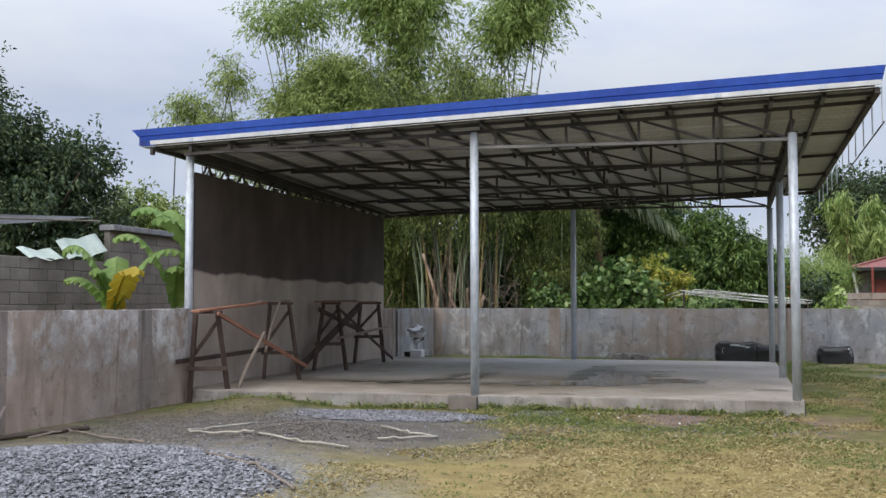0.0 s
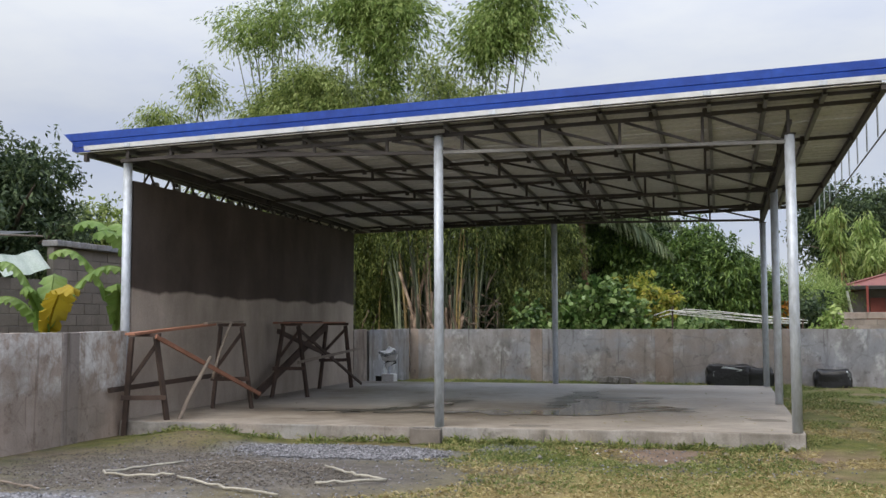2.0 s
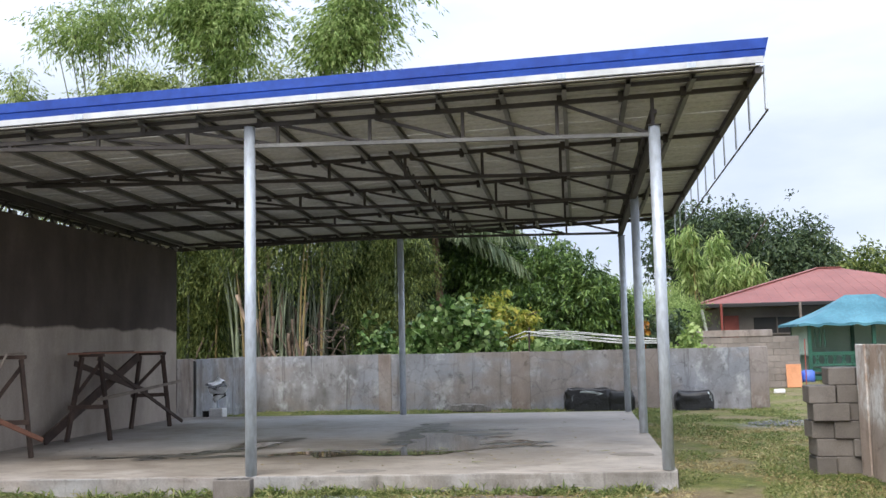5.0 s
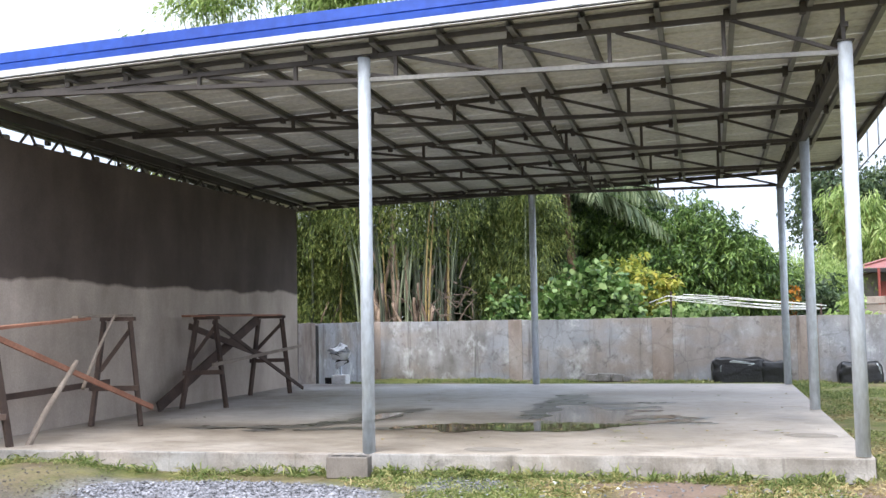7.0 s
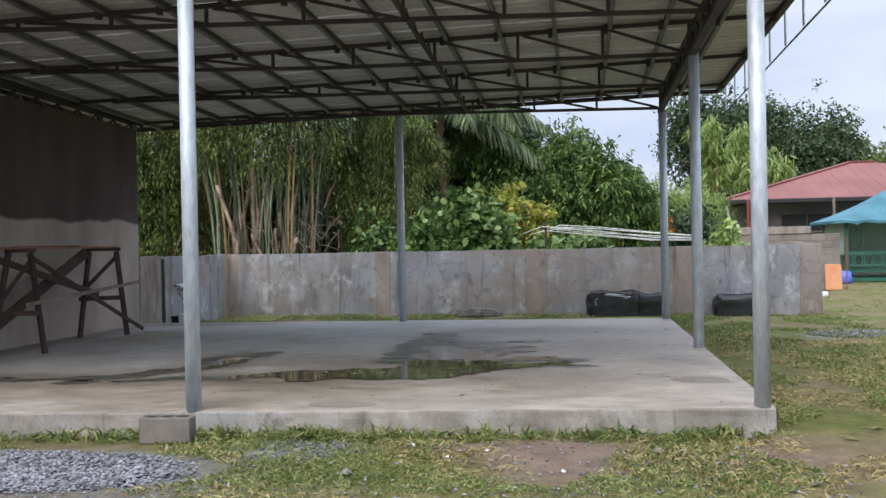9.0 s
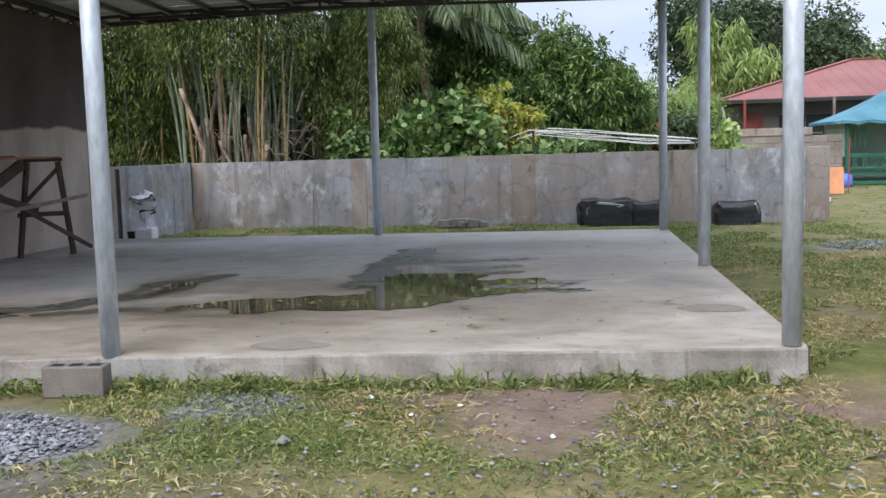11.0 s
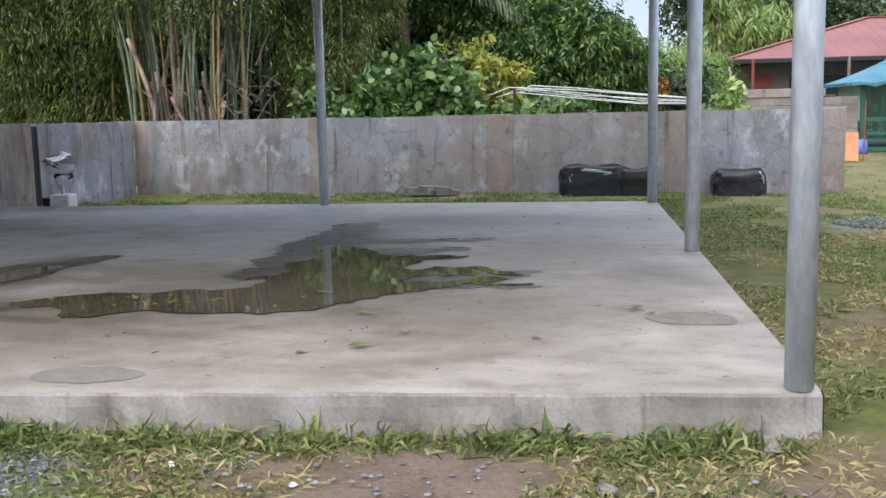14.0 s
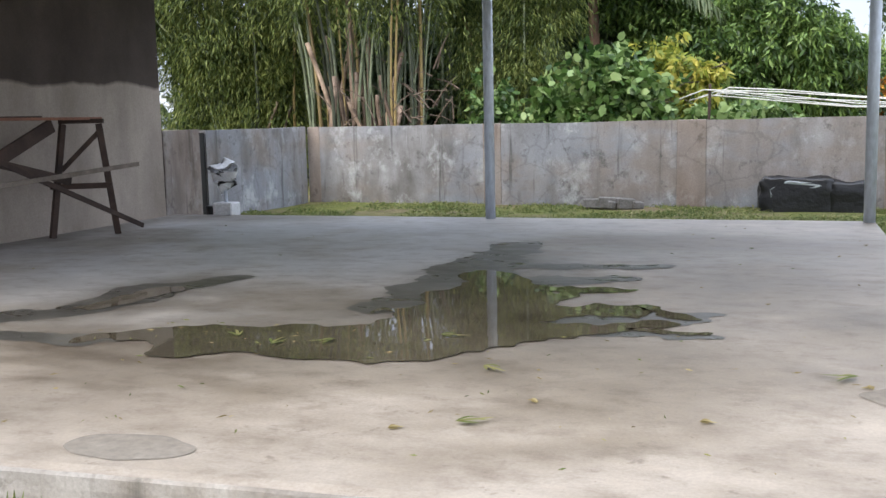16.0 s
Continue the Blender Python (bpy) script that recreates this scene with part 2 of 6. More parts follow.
def slab_material():
    m, n, l, b = shader("slab_concrete")
    big = noise_node(n, l, 0.55, 6, 0.62)
    mid = noise_node(n, l, 1.7, 6, 0.62, (0.9, 1.5, 1))
    fine = noise_node(n, l, 60, 5, 0.7)
    sandy = ramp_node(n, l, mid.outputs[0], [(0.28, (0.285, 0.242, 0.198)), (0.68, (0.455, 0.405, 0.352))]).outputs[0]
    # bluish-grey concrete at the left rear, its colour lightened to imitate sky sheen
    grey = ramp_node(n, l, mid.outputs[0], [(0.28, (0.34, 0.347, 0.36)), (0.7, (0.52, 0.53, 0.545))]).outputs[0]
    col = mix_node(n, l, zone(n, l, -6.2, 6.0, 3.6, 3.4, 0.45, 0.35, 0.8), sandy, grey)
    f = ramp_node(n, l, big.outputs[0], [(0.50, (0, 0, 0)), (0.64, (0.65,) * 3)]).outputs[0]
    col = mix_node(n, l, f, col, (0.235, 0.195, 0.15))
    # damp halos round the puddles and along the tall wall
    wet = 0.0
    for cx, cy, rx, ry in ((-5.6, 1.62, 3.4, 0.45), (-2.8, 2.5, 1.4, 1.1), (-3.05, 4.6, 0.6, 1.2), (-5.45, 2.9, 0.45, 1.2), (-1.9, 6.9, 1.1, 0.5), (-8.95, 4.5, 0.4, 4.4), (-7.7, 8.7, 1.2, 0.45)):
        wet = math_node(n, l, "MAXIMUM", zone(n, l, cx, cy, rx, ry, 0.4, 0.35, 0.75), wet)
    wet = math_node(n, l, "MULTIPLY", wet, 0.75)
    col = mix_node(n, l, wet, col, ramp_node(n, l, mid.outputs[0], [(0.3, (0.125, 0.108, 0.09)), (0.7, (0.20, 0.185, 0.165))]).outputs[0])
    wash = 0.0
    for cx, cy, rx, ry in ((-5.2, 1.35, 2.9, 0.5), (-1.5, 6.7, 1.7, 0.9), (-1.0, 4.6, 0.7, 1.3), (-1.6, 1.6, 1.0, 0.6), (-0.5, 2.9, 0.4, 0.8)):
        wash = math_node(n, l, "MAXIMUM", zone(n, l, cx, cy, rx, ry, 0.55, 0.6, 1.3), wash)
    col = mix_node(n, l, math_node(n, l, "MULTIPLY", wash, 0.78), col, ramp_node(n, l, mid.outputs[0], [(0.3, (0.15, 0.122, 0.095)), (0.7, (0.30, 0.262, 0.218))]).outputs[0])
    mot = noise_node(n, l, 4.2, 8, 0.74, (0.8, 1.3, 1))
    col = mix_node(n, l, 1.0, col, ramp_node(n, l, mot.outputs[0], [(0.32, (0.70, 0.67, 0.64)), (0.5, (1, 1, 1)), (0.7, (1.12, 1.11, 1.09))]).outputs[0], "MULTIPLY")
    spk = noise_node(n, l, 9, 4, 0.7)
    col = mix_node(n, l, ramp_node(n, l, spk.outputs[0], [(0.62, (0, 0, 0)), (0.70, (0.55,) * 3)]).outputs[0], col, (0.17, 0.14, 0.11))
    col = mix_node(n, l, 1.0, col, ramp_node(n, l, fine.outputs[0], [(0.25, (0.84,) * 3), (0.75, (1.12,) * 3)]).outputs[0], "MULTIPLY")
    l.new(col, b.inputs["Base Color"])
    l.new(ramp_node(n, l, mid.outputs[0], [(0.3, (0.36,) * 3), (0.7, (0.62,) * 3)]).outputs[0], b.inputs["Roughness"])
    bump(n, l, b, math_node(n, l, "ADD", fine.outputs[0], mid.outputs[0]), 0.2, 0.005)
    return m


def puddle_material():
    m, n, l, b = shader("puddle_water")
    mid = noise_node(n, l, 1.5, 5)
    l.new(ramp_node(n, l, mid.outputs[0], [(0.35, (0.072, 0.061, 0.043)), (0.7, (0.14, 0.12, 0.086))]).outputs[0], b.inputs["Base Color"])
    b.inputs["Roughness"].default_value = 0.02
    b.inputs["IOR"].default_value = 1.38
    rip = noise_node(n, l, 5, 2)
    bump(n, l, b, rip.outputs[0], 0.05, 0.01)
    return m


def damp_material():
    """Rain-darkened concrete, half glossy, with drier flecks."""
    m, n, l, b = shader("damp_concrete")
    mid = noise_node(n, l, 2.2, 6, 0.65, (0.8, 1.6, 1))
    fine = noise_node(n, l, 50, 4, 0.65)
    col = ramp_node(n, l, mid.outputs[0], [(0.3, (0.06, 0.057, 0.05)), (0.55, (0.10, 0.097, 0.088)), (0.78, (0.19, 0.178, 0.158))]).outputs[0]
    col = mix_node(n, l, 1.0, col, ramp_node(n, l, fine.outputs[0], [(0.25, (0.82,) * 3), (0.75, (1.14,) * 3)]).outputs[0], "MULTIPLY")
    l.new(col, b.inputs["Base Color"])
    l.new(ramp_node(n, l, mid.outputs[0], [(0.35, (0.22,) * 3), (0.7, (0.55,) * 3)]).outputs[0], b.inputs["Roughness"])
    bump(n, l, b, fine.outputs[0], 0.12, 0.004)
    return m


GROUND = ground_material()
SLAB = slab_material()
PUDDLE = puddle_material()
DAMP = damp_material()
PATCH = surf("cement_patch", (0.215, 0.19, 0.162), (0.275, 0.245, 0.21), 3, 0.9, grain=20)
WALL_OLD = old_wall("weathered_plaster", (0.15, 0.145, 0.14), (0.34, 0.335, 0.34), (0.55, 0.565, 0.58), 0.7)
WALL_BROWN = old_wall("brownish_plaster", (0.32, 0.232, 0.18), (0.46, 0.36, 0.29), (0.68, 0.67, 0.66), 0.95, 0.62)
PILASTER = old_wall("brown_pilaster_plaster", (0.21, 0.165, 0.138), (0.33, 0.275, 0.238), (0.46, 0.44, 0.42), 0.5)
WALL_TALL = two_tone_wall("two_coat_plaster", (0.35, 0.295, 0.25), (0.46, 0.395, 0.34), (0.060, 0.045, 0.038), (0.098, 0.077, 0.065), 1.99)
BLOCK = surf("hollow_block_concrete", (0.135, 0.118, 0.104), (0.21, 0.186, 0.165), 3, 0.95, objrand=0.14, grain=90, relief=0.8)
BLOCKW = surf("block_wall_grey", (0.17, 0.145, 0.128), (0.30, 0.262, 0.235), 1.2, 0.95, objrand=0.12, grain=60, relief=0.7)
MORTAR = surf("mortar", (0.15, 0.14, 0.13), (0.22, 0.21, 0.19), 4, 0.95)
STEEL = surf("galvanised_post", (0.48, 0.53, 0.60), (0.62, 0.67, 0.73), 1.5, 0.5, 0.25, grain=25, relief=0.1, stretch=(1, 1, 0.3))
PRIMER = surf("red_oxide_steel", (0.032, 0.027, 0.026), (0.068, 0.058, 0.054), 2.0, 0.6, 0.2, grain=30, relief=0.15)
PURLIN = surf("galvanised_purlin", (0.13, 0.127, 0.124), (0.24, 0.235, 0.225), 1.5, 0.5, 0.35, grain=25, relief=0.1)
SHEET = surf("roof_sheet_underside", (0.46, 0.46, 0.445), (0.60, 0.595, 0.57), 0.7, 0.55, 0.15, grain=18, relief=0.15)
BLUE = surf("blue_fascia_paint", (0.010, 0.045, 0.30), (0.020, 0.085, 0.44), 1.0, 0.35, grain=10, relief=0.08)
WHITE = surf("white_trim_paint", (0.76, 0.79, 0.84), (0.85, 0.87, 0.91), 0.8, 0.45, grain=3, relief=0.0)
LUMBER = surf("old_form_lumber", (0.034, 0.022, 0.018), (0.09, 0.058, 0.045), 2.5, 0.85, objrand=0.3, grain=30, relief=0.6)
LUMBER_RED = surf("reddish_lumber", (0.23, 0.10, 0.062), (0.36, 0.17, 0.11), 2.5, 0.8, objrand=0.12, grain=30, relief=0.5)
LUMBER_PALE = surf("pale_stick", (0.16, 0.125, 0.10), (0.31, 0.26, 0.215), 3, 0.85, objrand=0.15, grain=40, relief=0.5)
BLACKBAG = surf("black_plastic", (0.005, 0.005, 0.006), (0.014, 0.014, 0.015), 3, 0.36, grain=9, relief=0.5, dist=0.03)
WHITEBAG = surf("white_plastic", (0.68, 0.69, 0.71), (0.84, 0.85, 0.87), 3, 0.4, relief=0.2)
SACK = surf("sack_edge_plastic", (0.30, 0.28, 0.23), (0.47, 0.44, 0.37), 3, 0.6, relief=0.3)
ROCK = surf("grey_rubble", (0.14, 0.13, 0.12), (0.28, 0.265, 0.25), 5, 0.95, island=0.25, relief=0.7)
GRAVEL = surf("crushed_gravel", (0.105, 0.105, 0.115), (0.27, 0.27, 0.29), 9, 0.9, island=0.6, grain=120, relief=0.4)
CLOD = surf("sand_clod", (0.085, 0.072, 0.060), (0.19, 0.165, 0.14), 8, 0.95, island=0.35, relief=0.5)
ROOF_RED = surf("faded_red_roof", (0.17, 0.048, 0.040), (0.28, 0.10, 0.082), 0.35, 0.65, grain=8, relief=0.15)
TEAL = surf("teal_canvas", (0.028, 0.125, 0.17), (0.085, 0.25, 0.31), 0.9, 0.7, grain=14, relief=0.3)
GREENPAINT = surf("green_paint", (0.012, 0.07, 0.045), (0.03, 0.15, 0.10), 1.5, 0.5, grain=20, relief=0.1)
PALEGREEN = surf("pale_green_wall", (0.32, 0.42, 0.36), (0.45, 0.55, 0.48), 0.8, 0.7)
HOUSEWALL = surf("bare_house_wall", (0.12, 0.10, 0.09), (0.20, 0.175, 0.16), 0.8, 0.9)
# near-black that stands for shade inside openings; also the gutter's own colour
DARK = surf("opening_shade_and_gutter", (0.012, 0.011, 0.010), (0.022, 0.02, 0.019), 1, 0.6, relief=0)
REDPAINT = surf("rusty_red_paint", (0.20, 0.04, 0.03), (0.33, 0.08, 0.06), 2, 0.6)
ORANGE = surf("orange_board", (0.55, 0.22, 0.10), (0.70, 0.32, 0.16), 1.5, 0.6)
BLUEPLASTIC = surf("blue_plastic", (0.06, 0.12, 0.50), (0.10, 0.20, 0.62), 2, 0.4)
PVC = surf("pale_pvc", (0.46, 0.46, 0.43), (0.62, 0.62, 0.58), 1.5, 0.5, relief=0.1)
SHEEN = surf("painted_sheen_grey", (0.30, 0.33, 0.34), (0.46, 0.50, 0.50), 1.5, 0.5, 0.3, relief=0.2)
TARPGREEN = surf("pale_green_tarp", (0.35, 0.45, 0.36), (0.60, 0.66, 0.60), 2.2, 0.6)
BARK = surf("tree_bark", (0.055, 0.042, 0.032), (0.13, 0.10, 0.078), 3, 0.95, relief=0.9, dist=0.02)
PALMBARK = surf("palm_bark", (0.10, 0.06, 0.04), (0.19, 0.11, 0.075), 4, 0.95, relief=0.9)
CULM_GREEN = surf("green_bamboo_culm", (0.045, 0.06, 0.035), (0.20, 0.23, 0.15), 2.2, 0.5, objrand=0.75, relief=0.2)
CULM_YELLOW = surf("yellow_bamboo_culm", (0.20, 0.14, 0.05), (0.46, 0.35, 0.16), 1.6, 0.5, objrand=0.4, relief=0.2)
CULM_DRY = surf("dry_bamboo_culm", (0.085, 0.055, 0.042), (0.42, 0.31, 0.235), 3.2, 0.7, objrand=0.7, relief=0.3)
L_BAMBOO = leafy("bamboo_leaves", [(0.05, (0.075, 0.12, 0.03)), (0.45, (0.23, 0.31, 0.085)), (0.9, (0.45, 0.52, 0.20))], trans=0.45)
SLAB_EDGE = old_wall("slab_edge_concrete", (0.20, 0.18, 0.155), (0.33, 0.305, 0.27), (0.40, 0.38, 0.35), 0.5)
# darker copy of the bamboo leaves, with shade put into the colour
L_BAMBOO_SHADE = leafy("shaded_bamboo_leaves", [(0.05, (0.025, 0.042, 0.012)), (0.5, (0.10, 0.145, 0.035)), (0.95, (0.27, 0.31, 0.09))], trans=0.35)
L_BAMBOO_LT = leafy("light_bamboo_leaves", [(0.05, (0.09, 0.15, 0.035)), (0.5, (0.25, 0.36, 0.10)), (1, (0.46, 0.55, 0.22))], trans=0.45)
L_DARK = leafy("dark_tree_leaves", [(0.0, (0.018, 0.036, 0.018)), (0.5, (0.048, 0.082, 0.036)), (1, (0.12, 0.165, 0.07))])
L_MANGO = leafy("mango_leaves", [(0.05, (0.025, 0.055, 0.014)), (0.5, (0.075, 0.14, 0.033)), (1, (0.21, 0.31, 0.085))], 0.42)
L_SHRUB = leafy("broad_shrub_leaves", [(0.05, (0.025, 0.06, 0.015)), (0.5, (0.10, 0.185, 0.045)), (1, (0.29, 0.39, 0.16))], 0.42, 0.3)
L_YELLOW = leafy("yellow_green_leaves", [(0.0, (0.07, 0.11, 0.02)), (0.5, (0.27, 0.31, 0.05)), (1, (0.50, 0.44, 0.10))], trans=0.35)
L_PALM = leafy("palm_fronds", [(0.0, (0.04, 0.07, 0.025)), (0.5, (0.11, 0.15, 0.07)), (1, (0.24, 0.28, 0.16))])
L_ORANGE = leafy("orange_leaves", [(0.0, (0.30, 0.10, 0.01)), (0.5, (0.50, 0.20, 0.02)), (1, (0.55, 0.33, 0.05))])
L_BANANA = leafy("banana_leaves", [(0.0, (0.06, 0.125, 0.025)), (0.5, (0.15, 0.26, 0.06)), (1, (0.32, 0.41, 0.14))], trans=0.3)
L_BANANA_Y = leafy("yellowing_banana_leaf", [(0.0, (0.30, 0.22, 0.02)), (0.5, (0.46, 0.35, 0.035)), (1, (0.52, 0.44, 0.09))], trans=0.35)
L_GRASS = leafy("grass_blades", [(0.0, (0.075, 0.11, 0.028)), (0.5, (0.17, 0.215, 0.065)), (1, (0.36, 0.345, 0.145))], 0.7, 0.25)
L_STRAW = leafy("dry_straw", [(0.0, (0.20, 0.16, 0.07)), (0.5, (0.34, 0.27, 0.12)), (1, (0.47, 0.40, 0.22))], 0.8, 0.15)


# ---- mesh helpers ----
class Build:
    """Gathers vertices and faces of one mesh."""

    def __init__(self):
        self.v, self.f = [], []

    def add(self, verts, faces):
        k = len(self.v)
        self.v.extend(tuple(p) for p in verts)
        self.f.extend(tuple(i + k for i in face) for face in faces)
        return self

    def box(self, lo, hi, bev=0.006, m=None):
        """A box with chamfered edges between two corners."""
        lo, hi = Vector(lo), Vector(hi)
        c, h = (lo + hi) / 2, (hi - lo) / 2
        bv = min(bev, h.x * 0.45, h.y * 0.45, h.z * 0.45)
        pts, idx = [], {}
        for sx in (-1, 1):
            for sy in (-1, 1):
                for sz in (-1, 1):
                    for ax in range(3):
                        o = [h.x - bv, h.y - bv, h.z - bv]
                        o[ax] += bv
                        p = c + Vector((sx * o[0], sy * o[1], sz * o[2]))
                        idx[(sx, sy, sz, ax)] = len(pts)
                        pts.append(m @ p if m else p)
        fs = []
        for ax in range(3):
            u, w = [(1, 2), (2, 0), (0, 1)][ax]
            for s in (-1, 1):
                q = []
                for a, b in ((-1, -1), (1, -1), (1, 1), (-1, 1)):
                    k = [0, 0, 0]
                    k[ax], k[u], k[w] = s, a, b
                    q.append(idx[(*k, ax)])
                fs.append(tuple(q if s > 0 else q[::-1]))
            for a in (-1, 1):
                for b in (-1, 1):
                    q = []
                    for s, fx in ((-1, u), (1, u), (1, w), (-1, w)):
                        k = [0, 0, 0]
                        k[ax], k[u], k[w] = s, a, b
                        q.append(idx[(*k, fx)])
                    fs.append(tuple(q if a * b < 0 else q[::-1]))
        for sx in (-1, 1):
            for sy in (-1, 1):
                for sz in (-1, 1):
                    q = [idx[(sx, sy, sz, a)] for a in range(3)]
                    fs.append(tuple(q if sx * sy * sz > 0 else q[::-1]))
        return self.add(pts, fs)

    def bar(self, a, b, w, h, bev=0.003):
        """A rectangular bar from a to b."""
        a, b = Vector(a), Vector(b)
        d = b - a
        q = d.to_track_quat("X", "Z").to_matrix().to_4x4()
        return self.box((0, -w / 2, -h / 2), (d.length, w / 2, h / 2), bev, Matrix.Translation(a) @ q)

    def tube(self, pts, radii, n=10, cap=True):
        """A round tube along points."""
        pts = [Vector(p) for p in pts]
        rings, fs = [], []
        for i, p in enumerate(pts):
            d = (pts[min(i + 1, len(pts) - 1)] - pts[max(i - 1, 0)]).normalized()
            u = d.orthogonal().normalized() if abs(d.z) > 0.95 or i == 0 else u
            u = (u - d * u.dot(d)).normalized()
            w = d.cross(u)
            r = radii[i] if isinstance(radii, (list, tuple)) else radii
            rings += [p + (u * math.cos(k * math.tau / n) + w * math.sin(k * math.tau / n)) * r for k in range(n)]
        for i in range(len(pts) - 1):
            for k in range(n):
                fs.append((i * n + k, i * n + (k + 1) % n, (i + 1) * n + (k + 1) % n, (i + 1) * n + k))
        if cap:
            fs += [tuple(range(n))[::-1], tuple(range((len(pts) - 1) * n, len(pts) * n))]
        return self.add(rings, fs)

    def grid(self, nu, nv, fn):
        """A sheet of (nu+1) x (nv+1) points fn(u, v), u and v from 0 to 1."""
        pts = [fn(i / nu, j / nv) for i in range(nu + 1) for j in range(nv + 1)]
        return self.add(pts, [(i * (nv + 1) + j, (i + 1) * (nv + 1) + j, (i + 1) * (nv + 1) + j + 1, i * (nv + 1) + j + 1) for i in range(nu) for j in range(nv)])

    def mesh(self, name, mat, smooth=False):
        me = bpy.data.meshes.new(name)
        me.from_pydata(self.v, [], self.f)
        me.materials.append(mat)
        if smooth:
            me.polygons.foreach_set("use_smooth", [True] * len(me.polygons))
        me.update()
        return me


def part(name, b, material, parent=None, label="", smooth=False):
    ob = new(name, b.mesh(name, material, smooth) if isinstance(b, Build) else b)
    ob.parent = parent
    if parent:
        ob.matrix_parent_inverse = parent.matrix_world.inverted()
    if label:
        ob["label"] = label
    return ob


def thing(name, at, label, category, group="", kind=""):
    e = new(name)
    e.location = at
    e.empty_display_size = 0.1
    e.matrix_world = Matrix.Translation(at)
    return tagged(e, label, category, group, kind)


def solid(name, b, mat, label, category, group="", kind="", smooth=False):
    return tagged(part(name, b, mat, smooth=smooth), label, category, group, kind)


def leaf_mesh(name, mat, pos, way, length, width, fold=0.25, seed=1):
    """Many small leaves as one mesh: each a pointed blade, the broad ones rounded."""
    rng = np.random.default_rng(seed)
    k = len(pos)
    way = way / np.linalg.norm(way, axis=1, keepdims=True)
    side = np.cross(way, rng.normal(size=(k, 3)))
    side /= np.linalg.norm(side, axis=1, keepdims=True) + 1e-9
    nor = np.cross(side, way)
    L, W = np.asarray(length).reshape(-1, 1), np.asarray(width).reshape(-1, 1)
    tip = pos + way * L
    tip[:, 2] -= (L * fold * 0.6)[:, 0]
    if np.mean(W / L) > 0.25:
        a, b2 = pos + way * L * 0.22 - nor * L * fold * 0.2, pos + way * L * 0.62 - nor * L * fold * 0.25
        b2[:, 2] -= (L * fold * 0.2)[:, 0]
        v = np.stack([pos, a + side * W * 0.85, b2 + side * W * 0.9, tip, b2 - side * W * 0.9, a - side * W * 0.85], axis=1)
    else:
        mid = pos + way * L * 0.45 - nor * L * fold * 0.25
        v = np.stack([pos, mid + side * W, tip, mid - side * W], axis=1)
    c = v.shape[1]
    me = bpy.data.meshes.new(name)
    me.vertices.add(c * k)
    me.vertices.foreach_set("co", v.ravel())
    me.loops.add(c * k)
    me.loops.foreach_set("vertex_index", np.arange(c * k))
    me.polygons.add(k)
    me.polygons.foreach_set("loop_start", np.arange(k) * c)
    me.polygons.foreach_set("loop_total", np.full(k, c))
    me.update(calc_edges=True)
    me.materials.append(mat)
    return me


def crown_points(blobs, count, spread, per, seed, shell=0.55, lumps=9, out_to=0.5):
    """Leaf places in twig clusters over uneven blobs, denser towards their outsides."""
    rng = np.random.default_rng(seed)
    parts = []
    for q in blobs:
        for j in range(lumps):
            o = rng.normal(size=3)
            o *= (0.35 + out_to * rng.random()) / np.linalg.norm(o)
            k = rng.uniform(0.32, 0.62) if lumps < 12 else rng.uniform(0.18, 0.5)
            parts.append((q[0] + o[0] * q[3], q[1] + o[1] * q[4], q[2] + o[2] * q[5], q[3] * k, q[4] * k, q[5] * k))
    blobs = parts
    vol = np.array([b[3] * b[4] * b[5] for b in blobs]) ** 0.67
    vol /= vol.sum()
    out = []
    for b, share in zip(blobs, vol):
        nc = max(2, int(count * share / per))
        d = rng.normal(size=(nc, 3))
        d /= np.linalg.norm(d, axis=1, keepdims=True)
        r = shell + (1 - shell) * rng.random(nc) ** 0.6
        r *= 1 + 0.22 * np.sin(d[:, 0] * 5 + b[0]) * np.cos(d[:, 2] * 6 + b[1])
        c = d * r[:, None] * np.array(b[3:6]) + np.array(b[:3])
        p = np.repeat(c, per, axis=0) + rng.normal(size=(nc * per, 3)) * spread
        out.append(np.hstack([p, np.repeat(d, per, axis=0)]))
    a = np.vstack(out)
    return a[:, :3], a[:, 3:]


